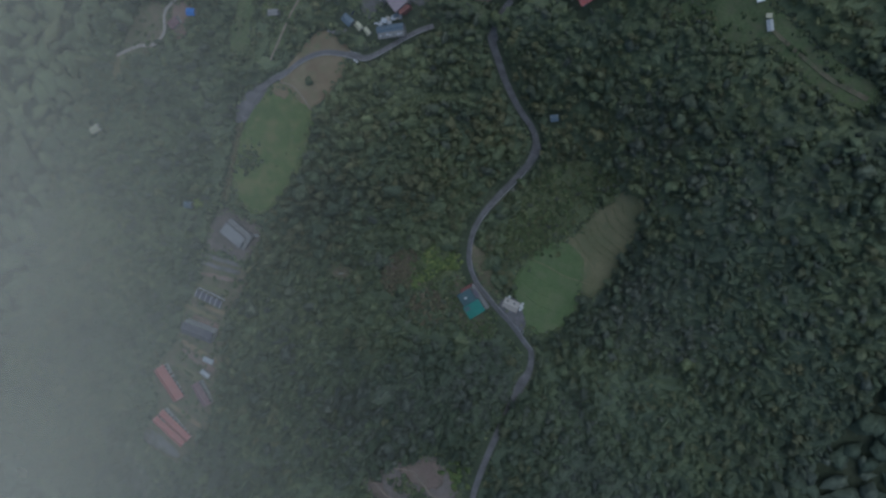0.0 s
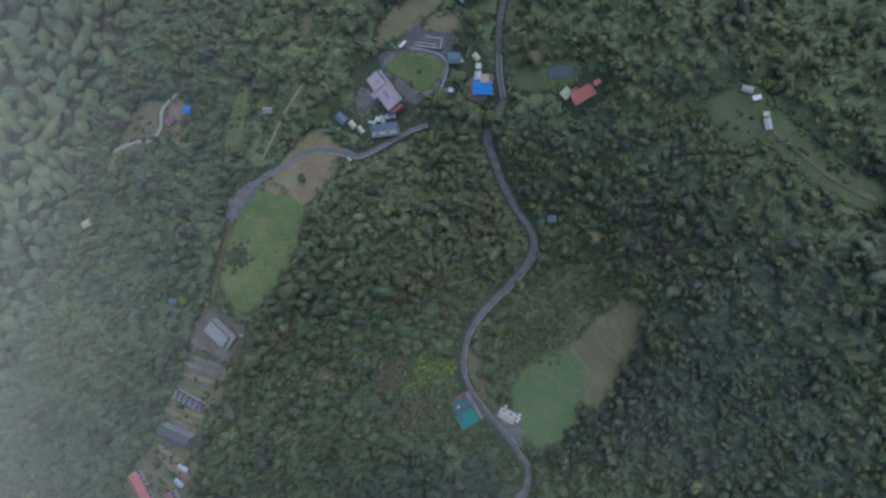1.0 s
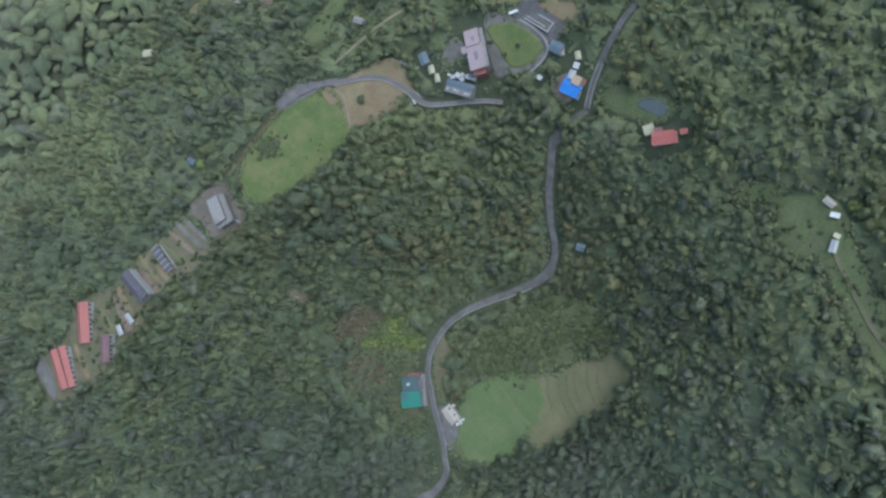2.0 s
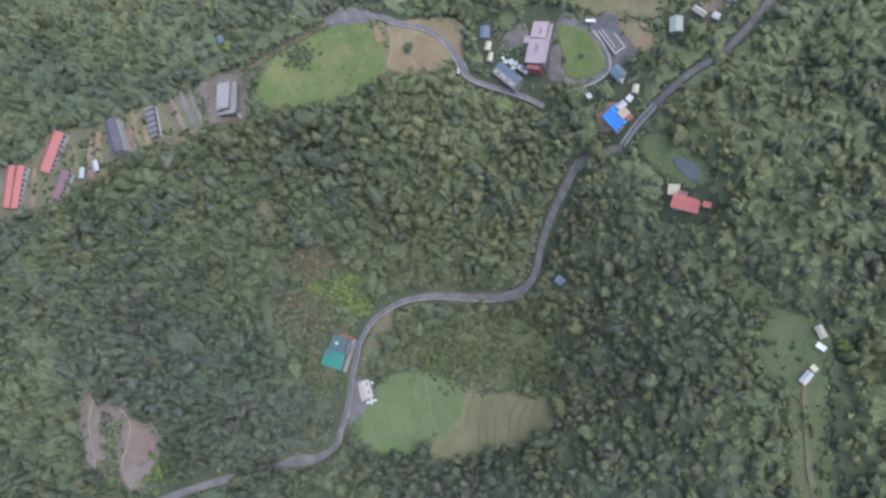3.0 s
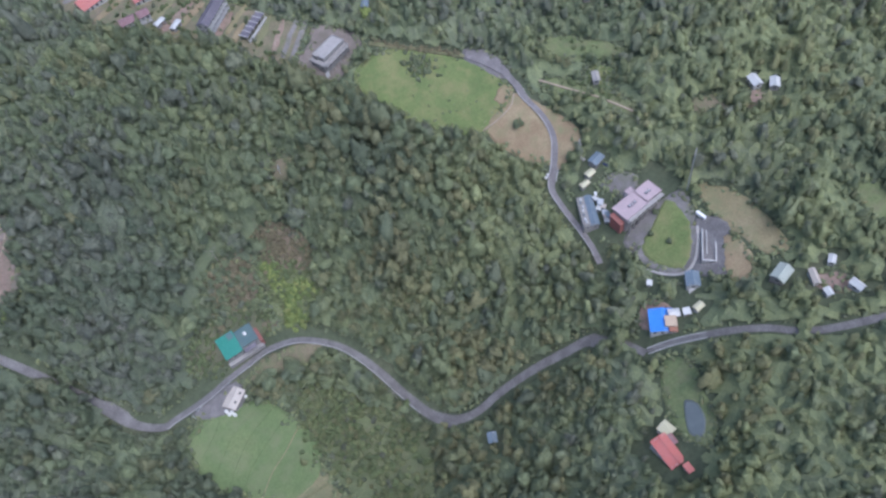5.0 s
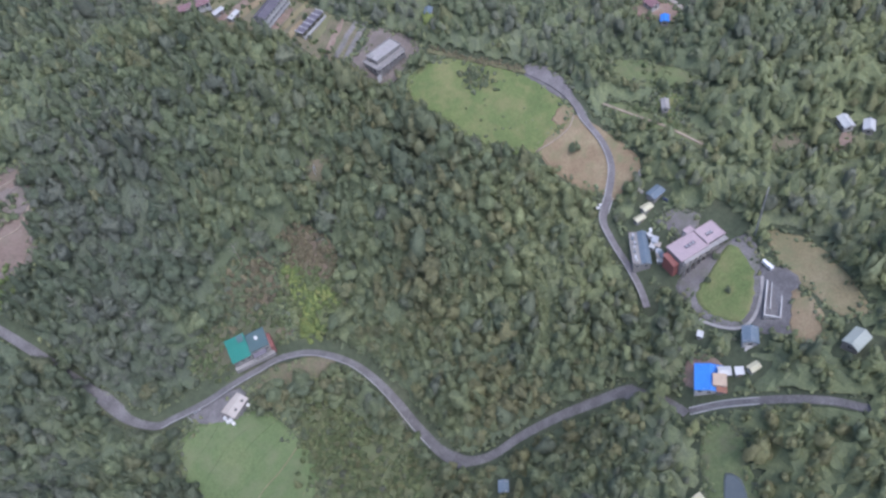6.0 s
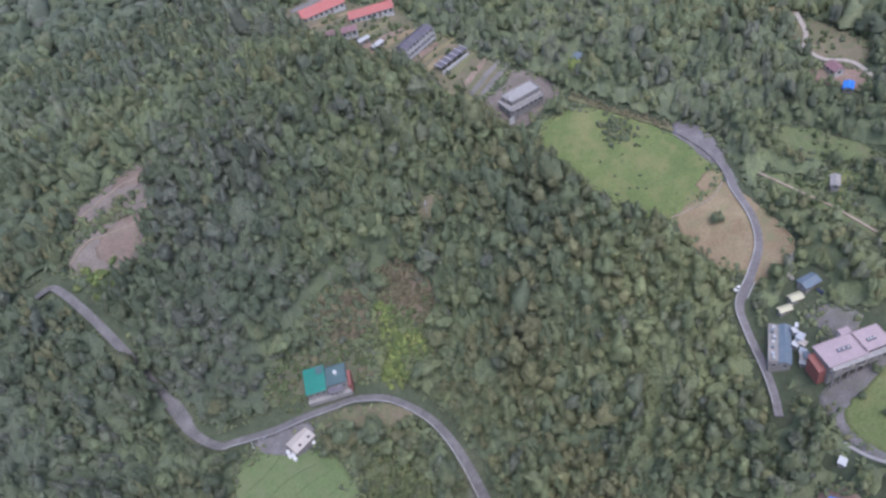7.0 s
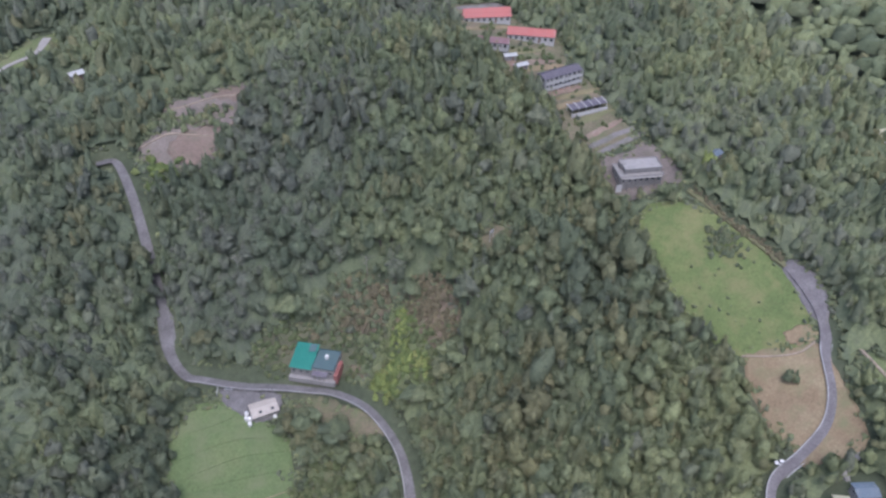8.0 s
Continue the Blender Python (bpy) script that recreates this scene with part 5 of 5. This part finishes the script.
def boughs(p, r, h, rng, count):
    """Each tree carries several leaf masses: a top one and lower ones round it."""
    out, z, turn = [], ground_z(p[:, 0], p[:, 1]), rng.uniform(0, 2 * math.pi, len(p))
    for off, low, size in ((0.12, 1.0, 0.9), (0.55, 0.84, 0.66), (0.62, 0.78, 0.6), (0.8, 0.7, 0.5))[:count]:
        rr = r * size * rng.uniform(0.82, 1.18, len(p))
        out.append(np.c_[p[:, 0] + np.cos(turn) * off * r, p[:, 1] + np.sin(turn) * off * r, z + h * low * rng.uniform(0.9, 1.08, len(p)) - 0.4 * rr, rr])
        turn = turn + rng.uniform(1.8, 4.4, len(p))
    return out


def near_house(p):
    """The stretch of hillside whose trees stand as single things."""
    return (p[:, 0] > -46) & (p[:, 0] < 60) & (p[:, 1] > -54) & (p[:, 1] < 56)


def outside(p, x0, x1, y0, y1):
    return ~((p[:, 0] > x0) & (p[:, 0] < x1) & (p[:, 1] > y0) & (p[:, 1] < y1))


def make_forest():
    rng = np.random.default_rng(5)
    p = scatter(rng, -190, 240, -265, 225, 5.2)
    p = p[free_of_trees(p, 3.5)]
    hill = 1 + 0.3 * np.exp(-(((p[:, 0] - 70) / 60) ** 2 + (p[:, 1] / 80) ** 2))
    r = np.clip(3.7 * np.exp(rng.normal(0, 0.27, len(p))), 2.0, 7.0)
    r = np.minimum(r, np.maximum(1.7, 0.8 * room_for_crown(p)))
    h = np.clip(rng.normal(7.4, 1.5, len(p)), 4.4, 12) * hill * (0.5 + 0.115 * r)
    h = h * np.clip(0.5 + 0.055 * edge_distance(p), 0.5, 1)
    tint, hue = tint_of(p, rng), hue_of(p, rng)
    single, core = near_house(p), ~outside(p, -85, 112, -140, 110)
    edge = outside(p, -120, 205, -235, 135)
    r = np.where(core, r * 0.94, np.where(edge, r * 1.0, r * 0.76))
    for name, some, count, crowns in (("hill_forest", core & ~single, 4, CROWNS), ("valley_forest", ~core & ~edge, 3, MID_CROWNS), ("outer_forest", edge, 2, SMALL_CROWNS)):
        spots = np.concatenate(boughs(p[some], r[some], h[some], rng, count))
        me = leaf_mesh(name, crowns, spots[:, :3], spots[:, 3], spots[:, 3] * rng.uniform(0.9, 1.55, len(spots)),
                       np.clip(np.tile(tint[some], count) + rng.normal(0, 0.14, len(spots)), 0, 1), LEAVES, rng,
                       np.clip(np.tile(hue[some], count) + rng.normal(0, 0.18, len(spots)), 0, 1))
        tagged(new(name, me), "dense dark green broadleaf forest over the hills", "forest", kind="stuff")
    single_trees(p[single], r[single], h[single], tint[single], hue[single])
    for name, reach, step, size, crowns in (("slope_forest", (-330, 440, -420, 400), 9.2, 7.0, FAR_CROWNS), ("far_forest", (-800, 1100, -1000, 1000), 28, 20, FAR_CROWNS)):
        x0, x1, y0, y1 = reach
        p = scatter(rng, x0, x1, y0, y1, step)
        p = p[outside(p, -188, 238, -262, 222)]
        p = p[outside(p, -332, 442, -422, 402)] if name == "far_forest" else p
        p = p[free_of_trees(p, step * 0.7)]
        r = np.clip(rng.normal(size, size * 0.22, len(p)), size * 0.5, size * 1.6)
        h = r * rng.uniform(0.6, 1.2, len(p))
        me = leaf_mesh(name, crowns, np.c_[p, ground_z(p[:, 0], p[:, 1]) + h * 0.4 + 2.0], r, h, tint_of(p, rng), LEAVES, rng, hue_of(p, rng))
        tagged(new(name, me), "green woods on the mountainsides round the valley", "forest", kind="stuff")


def make_undergrowth():
    """A low, lumpy layer of scrub that fills the room between the trees."""
    rng = np.random.default_rng(9)
    gx, gy = np.meshgrid(np.arange(-190, 241, 2.1), np.arange(-265, 226, 2.1))
    p = np.stack([gx.ravel(), gy.ravel()], 1) + rng.uniform(-0.8, 0.8, (gx.size, 2))
    free = free_of_trees(p, 1.2)
    rise = np.clip((edge_distance(p) - 1.5) / 9, 0, 1)
    up = 0.25 + rise * rng.uniform(2.8, 5.4, len(p)) * np.where(outside(p, -85, 112, -140, 110), 1.3, 1.05)
    n, m = gx.shape
    at = np.arange(n * m).reshape(n, m)
    quads = np.stack([at[:-1, :-1], at[:-1, 1:], at[1:, 1:], at[1:, :-1]], -1).reshape(-1, 4)
    quads = quads[free[quads].all(1)]
    me = bpy.data.meshes.new("undergrowth")
    me.from_pydata(np.c_[p, ground_z(p[:, 0], p[:, 1]) + up].tolist(), [], quads.tolist())
    me.attributes.new("tint", "FLOAT", "POINT").data.foreach_set("value", np.clip(tint_of(p, rng) + 0.02, 0, 1).astype(np.float32))
    me.attributes.new("hue", "FLOAT", "POINT").data.foreach_set("value", (0.2 + 0.4 * hue_of(p, rng)).astype(np.float32))
    me.materials.append(LEAVES)
    tagged(new("undergrowth", me), "leafy undergrowth that closes the gaps between trees", "undergrowth", kind="stuff")


def limbs(rng, r, h):
    bm = bmesh.new()
    tube(bm, (0, 0, -0.8), (0.1, 0.05, h * 0.8), 0.26, 0.12, 8)
    for k in range(5):
        a, z = k * 2.4 + rng.uniform(-0.4, 0.4), h * (0.35 + 0.09 * k)
        tube(bm, (0, 0, z), (math.cos(a) * r * 0.65, math.sin(a) * r * 0.65, z + h * 0.25), 0.1, 0.03, 6)
    return bm


def tree_model(name, seed, r, h, tint, leaves, label, group, clumps=7, hue=0.5):
    """A tree with a tapered trunk, limbs and a crown of several leaf masses."""
    rng, nrng = random.Random(seed), np.random.default_rng(seed)
    root = tagged(new(name), label, "tree", group)
    part("trunk", limbs(rng, r, h), BARK, root)
    a = nrng.uniform(0, 2 * math.pi, clumps) + np.arange(clumps) * 2.4
    off = np.where(np.arange(clumps) == 0, 0, nrng.uniform(0.3, 0.55, clumps)) * r
    z = h * np.where(np.arange(clumps) == 0, 1.0, nrng.uniform(0.7, 0.92, clumps)) - 0.3 * r * 0.6
    size = r * nrng.uniform(0.58, 0.84, clumps)
    me = leaf_mesh("crown", CROWNS, np.c_[np.cos(a) * off, np.sin(a) * off, z], size, size * nrng.uniform(0.85, 1.2, clumps),
                   np.clip(tint + nrng.normal(0, 0.12, clumps), 0, 1), leaves, nrng,
                   np.clip(hue + nrng.normal(0, 0.15, clumps), 0, 1))
    crown = new("crown", me)
    crown.parent = root
    return root


def single_trees(p, r, h, tint, hue):
    kinds = np.where(hue > 0.72, 2, np.where(hue < 0.3, 1, 0)) * 6 + np.minimum((tint * 8).astype(int), 5)
    for k in np.unique(kinds).tolist():
        some = np.flatnonzero(kinds == k)
        label = (("dark green", "light green"), ("dark blue-green", "pale blue-green"), ("dull olive", "pale olive-brown"))[k // 6][int(k % 6 > 2)] + " broadleaf tree on the wooded hillside"
        model = tree_model("tree", 100 + k, 3.3, 6.4, float(tint[some].mean()), LEAVES, label, "hillside trees", 5, float(hue[some].mean()))
        for n, i in enumerate(some):
            m = pose(p[i, 0], p[i, 1], float(ground_z(p[i, 0], p[i, 1])), 0, 0, 137.0 * n)
            one = model if n == 0 else copy_thing(model, m)
            one.matrix_basis = m @ Matrix.Diagonal((r[i] / 3.3, r[i] / 3.3, h[i] / 6.4, 1))


CLEAR.append(np.array([(15.4 + 4 * math.cos(k * 0.9), -4 + 4 * math.sin(k * 0.9)) for k in range(7)]))
CLEAR.append(np.array([(-70.1 + 4.5 * math.cos(k * 0.9), -192.2 + 4.5 * math.sin(k * 0.9)) for k in range(7)]))
CLEAR.append(np.array([(-39 + 5 * math.cos(k * 0.9), 89 + 5.5 * math.sin(k * 0.9)) for k in range(7)]))
make_forest()
make_undergrowth()


# ---- see-through pale sheets that stand in for haze at the flight's start ----
def make_haze_sheets():
    m = bpy.data.materials.new("haze_veil")
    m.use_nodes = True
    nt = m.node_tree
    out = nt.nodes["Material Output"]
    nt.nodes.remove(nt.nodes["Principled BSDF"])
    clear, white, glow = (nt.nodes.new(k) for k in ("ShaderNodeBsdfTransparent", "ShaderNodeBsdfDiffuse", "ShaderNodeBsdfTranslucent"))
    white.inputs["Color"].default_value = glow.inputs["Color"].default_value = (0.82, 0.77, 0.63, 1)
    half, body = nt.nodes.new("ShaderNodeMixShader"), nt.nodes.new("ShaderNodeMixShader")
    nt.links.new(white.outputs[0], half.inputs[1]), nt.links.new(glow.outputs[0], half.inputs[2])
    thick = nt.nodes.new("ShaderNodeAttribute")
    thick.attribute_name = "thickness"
    haze_noise = ramp_node(nt, noise_node(nt, 0.03, 3, 0.5), [(0.3, (0.75, 0.75, 0.75)), (0.7, (1.15, 1.15, 1.15))])
    nt.links.new(mix_node(nt, 1.0, thick.outputs["Color"], haze_noise, "MULTIPLY"), body.inputs[0])
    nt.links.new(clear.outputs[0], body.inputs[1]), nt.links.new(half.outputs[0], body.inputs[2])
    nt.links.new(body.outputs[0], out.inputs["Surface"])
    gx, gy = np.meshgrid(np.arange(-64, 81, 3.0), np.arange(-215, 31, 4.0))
    # stacked sheets imitate a haze veil; their opacity grows to one side
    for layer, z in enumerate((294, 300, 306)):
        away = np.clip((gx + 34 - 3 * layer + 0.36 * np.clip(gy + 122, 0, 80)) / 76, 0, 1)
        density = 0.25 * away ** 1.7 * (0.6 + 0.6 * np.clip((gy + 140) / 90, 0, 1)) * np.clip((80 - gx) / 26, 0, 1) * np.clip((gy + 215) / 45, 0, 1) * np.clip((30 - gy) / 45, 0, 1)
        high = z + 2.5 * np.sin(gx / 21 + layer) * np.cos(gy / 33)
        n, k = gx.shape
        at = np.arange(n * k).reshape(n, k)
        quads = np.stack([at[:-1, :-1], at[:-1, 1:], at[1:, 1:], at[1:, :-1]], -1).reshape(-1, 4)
        ob = add_mesh("haze_sheet", np.stack([gx.ravel(), gy.ravel(), high.ravel()], 1), quads.tolist(), m, smooth=True)
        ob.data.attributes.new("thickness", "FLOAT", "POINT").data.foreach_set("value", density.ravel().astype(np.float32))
        tagged(ob, "see-through pale sheet standing in for haze above the hillside", "cloud", kind="stuff")


make_haze_sheets()


# ---- single trees, shrubs and clutter that stand out ----
def shrub_stuff(name, boxes, n, r0, r1, mat, label, low, high, seed):
    rng = np.random.default_rng(seed)
    pts = np.concatenate([np.c_[rng.normal(x, sx, n), rng.normal(y, sy, n)] for x, y, sx, sy in boxes])
    for loop in CLEAR:
        pts = pts[~inside(pts, loop)] if len(loop) == 8 else pts
    rr = rng.uniform(r0, r1, len(pts))
    me = leaf_mesh(name, CROWNS, np.c_[pts, ground_z(pts[:, 0], pts[:, 1]) + rr * 0.3], rr, rr * rng.uniform(0.6, 1.1, len(pts)), rng.uniform(low, high, len(pts)), mat, rng)
    tagged(new(name, me), label, "shrubs", kind="stuff")


shrub_stuff("bright_shrubs", [(29.9, 10.2, 1.6, 2.2), (27.2, 5.9, 1.4, 2.2), (26.3, 0.8, 1.5, 2.2), (21.8, -2.6, 2, 1.6), (17.6, -6.5, 2, 1.6), (30, -4, 2.4, 2.4)], 46, 0.6, 2.0, BUSH_LEAVES, "bright yellow-green shrubs in the hillside clearing", 0.2, 1.0, 21)
SCRUB_LEAVES = foliage("scrub_leaves", (0.078, 0.1, 0.056), (0.1, 0.124, 0.062), (0.135, 0.15, 0.076))
BROWN_LEAVES = foliage("withered_leaves", (0.108, 0.1, 0.068), (0.135, 0.12, 0.08), (0.165, 0.142, 0.095), (0.165, 0.14, 0.09), (0.11, 0.118, 0.076))
shrub_stuff("clearing_scrub", [(40.3, -6.5, 3, 3.5), (44, -12, 3, 3), (36.5, -14.7, 3.5, 3), (30.3, -9.5, 3, 2.5), (22, 3, 3, 4), (24, 9, 3, 3), (33, 3, 2, 4), (35, -20, 3, 3)], 34, 0.7, 2.0, SCRUB_LEAVES, "mixed green scrub spreading over the old clearing", 0.3, 1.0, 37)
shrub_stuff("withered_shrubs", [(42, 16, 3, 4), (41, 6, 3, 4), (42, -2, 3, 3), (36, 12, 3, 3)], 95, 0.5, 1.5, BROWN_LEAVES, "brownish withered shrubs at the clearing edge", 0.4, 1.0, 22)
shrub_stuff("brown_scrub", [(6.7, 23.7, 4, 3), (15.3, 19.8, 4, 4), (21, 19.7, 4, 4), (12.4, 25.4, 5, 3)], 26, 1.0, 2.5, BROWN_LEAVES, "dull brown scrub behind the green-roofed house", 0.3, 0.9, 26)
shrub_stuff("slope_scrub", [(6.7, 23.7, 5, 4), (16.2, 19.8, 5, 4), (12.4, 26.4, 6, 3)], 48, 1.0, 2.8, LEAVES, "dark green scrub among brown bushes", 0.2, 0.7, 36)
shrub_stuff("lawn_shrubs", [(126.8, -39.2, 8, 10)], 26, 0.3, 0.9, LEAVES, "small dark shrubs dotted over the lawn", 0.3, 0.8, 23)
shrub_stuff("shrub_bed", [(139.2, -17.4, 2.6, 4.4)], 80, 0.7, 1.8, LEAVES, "dark shrub bed on the lawn", 0.2, 0.6, 24)
shrub_stuff("field_shrubs", [(-14.2, -27.7, 5, 6), (-23.9, -52, 7, 8), (-8.4, -40, 5, 8), (-40.1, -85.1, 5, 5), (-12.4, -64.5, 7, 7), (-32, -73.6, 6, 7), (-20, -37.9, 5, 6)], 120, 0.8, 2.2, SCRUB_LEAVES, "low scrub between the lane and the terraced fields", 0.3, 1.0, 25)
shrub_stuff("pit_shrubs", [(-12.9, 104.4, 5, 2), (-31.6, 108.3, 4, 2), (-22.3, 105.9, 4, 1.8)], 20, 1.0, 2.4, LEAVES, "scrub growing over the bare clearing", 0.3, 0.9, 27)
shrub_stuff("meadow_scrub", [(-54.9, -175.5, 9, 5), (-93.3, -171.6, 12, 4), (-43.2, -172.5, 5, 3), (144.6, -98.2, 2, 10), (163.7, -86.5, 3, 12), (215.2, -63.4, 5, 8), (150.2, -99.1, 3, 4)], 30, 0.5, 1.8, SCRUB_LEAVES, "scrub scattered over rough meadows", 0.1, 0.9, 33)
shrub_stuff("terrace_bushes", [(115.2 + 0.1 * k, 47 + 7.4 * k, 6, 3) for k in range(12)] + [(134 - 1.2 * k, 59 + 12 * k, 3, 5) for k in range(6)], 9, 0.6, 1.9, SCRUB_LEAVES, "weeds and bushes on the terraced slope", 0.1, 0.8, 34)
shrub_stuff("bamboo_clump", [(-39, 89, 3.5, 5)], 26, 1.2, 2.6, BUSH_LEAVES, "yellowish bamboo clump above the lane", 0.0, 0.7, 28)
shrub_stuff("lane_shrubs", [(-69.7, -132, 3, 3), (-77.7, -141.9, 3, 4)], 14, 1.2, 2.4, BUSH_LEAVES, "yellow-green bushes on the wooded slope", 0.2, 0.9, 29)


def edge_shrubs():
    """Weeds and bushes that overgrow the edges of fields and clearings."""
    rng = np.random.default_rng(31)
    spots = []
    for k, loop in enumerate(CLEAR):
        if len(loop) < 20:
            continue
        away = loop - loop.mean(0)
        away /= np.linalg.norm(away, axis=1)[:, None]
        for _ in range(5):
            some = rng.random(len(loop)) < 0.6
            q = (loop + away * rng.uniform(-2.0, 2.2, (len(loop), 1)) + rng.normal(0, 0.9, loop.shape))[some]
            for n, other in enumerate(CLEAR):
                q = q[~inside(q, other)] if n != k and len(q) else q
            spots.append(q)
    for line, half in LINES:
        for _ in range(3 if len(line) > 1 else 0):
            side = rng.choice((-1, 1), len(line))[:, None] * rng.uniform(half + 1.0, half + 3.6, (len(line), 1))
            way = np.gradient(line, axis=0)
            way /= np.linalg.norm(way, axis=1)[:, None] + 1e-9
            q = line + np.c_[-way[:, 1], way[:, 0]] * side + rng.normal(0, 0.5, line.shape)
            for other in CLEAR:
                q = q[~inside(q, other)] if len(q) else q
            spots.append(q)
    p = np.concatenate(spots)
    keep = np.ones(len(p), bool)
    for line, half in LINES:
        keep &= np.min(np.hypot(p[:, None, 0] - line[None, :, 0], p[:, None, 1] - line[None, :, 1]), 1) > half + 1.0
    p = p[keep]
    rr = rng.uniform(0.45, 1.5, len(p))
    me = leaf_mesh("edge_weeds", FAR_CROWNS, np.c_[p, ground_z(p[:, 0], p[:, 1]) + rr * 0.3], rr, rr * rng.uniform(0.6, 1.2, len(p)), rng.uniform(0.3, 1, len(p)), LEAVES, rng)
    tagged(new("edge_weeds", me), "weeds and bushes along the field edges", "shrubs", kind="stuff")


edge_shrubs()
shrub_stuff("lawn_hedge", [(143.7 + 0.75 * k, 5.8 - 4.8 * k, 0.8, 1.6) for k in range(9)], 12, 0.5, 1.3, BROWN_LEAVES, "brownish hedge between lawn and lane", 0.2, 0.8, 32)

def lone_tree(x, y, r, h, tint, leaves, label, seed, name="tree"):
    root = tree_model(name, seed, r, h, tint, leaves, label, "", 8)
    root.matrix_basis = pose(x, y, float(ground_z(x, y)))


lone_tree(15.4, -4, 2.6, 4.2, 0.95, BUSH_LEAVES, "small bright yellow-green tree at the lane bend", 61)
def weeds_round_house():
    rng = np.random.default_rng(51)
    p = np.c_[rng.uniform(-22, 14, 420), rng.uniform(2, 27, 420)]
    house_turn, (HOUSE_X, HOUSE_Y) = radians(33), house.matrix_world.translation.xy
    u = (p[:, 0] - HOUSE_X) * math.cos(house_turn) - (p[:, 1] - HOUSE_Y) * math.sin(house_turn)
    v = (p[:, 0] - HOUSE_X) * math.sin(house_turn) + (p[:, 1] - HOUSE_Y) * math.cos(house_turn)
    p = p[((u < -5.2) | (u > 14.5) | (v > 6.2)) & (v > -6.5) & (v < 14)]
    r = rng.uniform(0.5, 1.6, len(p))
    me = leaf_mesh("house_weeds", CROWNS, np.c_[p, ground_z(p[:, 0], p[:, 1]) + r * 0.3], r, r * 0.8, rng.uniform(0.2, 0.8, len(p)), SCRUB_LEAVES, rng)
    tagged(new("house_weeds", me), "brownish weeds and bushes round the green-roofed house", "shrubs", kind="stuff")


weeds_round_house()
lone_tree(154.1, 13.9, 3.2, 5.2, 0.8, BUSH_LEAVES, "bright yellow-green tree behind the hall", 62)
lone_tree(-70.1, -192.2, 3.0, 3.0, 0.7, BUSH_LEAVES, "bright green spreading tree beside the white sheds", 63)
lone_tree(124.1, -71.4, 2.6, 2.6, 0.4, LEAVES, "round dark tree on the dry lawn", 64)
lone_tree(86.4, -138.6, 1.3, 1.8, 0.5, LEAVES, "small round tree on the school lawn", 65)
lone_tree(95, -138, 1.4, 2.0, 0.5, LEAVES, "small round tree on the school lawn", 66)
lone_tree(84, -146.3, 1.2, 1.6, 0.4, LEAVES, "small round tree on the school lawn", 67)


def dead_tree(x, y, h, seed):
    rng = random.Random(seed)
    root = thing("dead_tree", x, y, rng.uniform(0, 360), "pale bare dead tree above the forest canopy", "tree", "dead trees", 1)
    bm = tube(bmesh.new(), (0, 0, -1), (0.2, 0.1, h), 0.22, 0.06, 7)
    part("trunk", bm, DEAD_WOOD, root)
    for k in range(9):
        a, z, l = k * 2.4 + rng.uniform(-0.5, 0.5), h * rng.uniform(0.5, 0.95), rng.uniform(1.2, 2.6)
        tip = Vector((math.cos(a) * l, math.sin(a) * l, z + l * rng.uniform(0.3, 0.9)))
        twig = tube(bmesh.new(), (0.1, 0.05, z), tip, 0.07, 0.025, 6)
        for s in (-0.6, 0.6):
            tube(twig, tip * 0.6 + Vector((0, 0, z * 0.4)), tip + Vector((math.cos(a + s), math.sin(a + s), 0.5)) * 0.8, 0.035, 0.015, 5)
        part("bough", twig, DEAD_WOOD, root)


DEAD_WOOD = ground_like("bleached_wood", (0.16, 0.15, 0.13), (0.22, 0.205, 0.18), (0.28, 0.26, 0.24), 0.8, 5, 0.9, 0.02)
for k, (dx, dy) in enumerate(((22.8, 28.9), (69.9, 23.4), (-20.2, 45), (3.2, -56.7), (33.2, 37.7), (-5, 50.9), (56.8, -16.6), (-27.8, 61.4))):
    dead_tree(dx, dy, 9 + (k * 37 % 5) * 0.7, 300 + k)
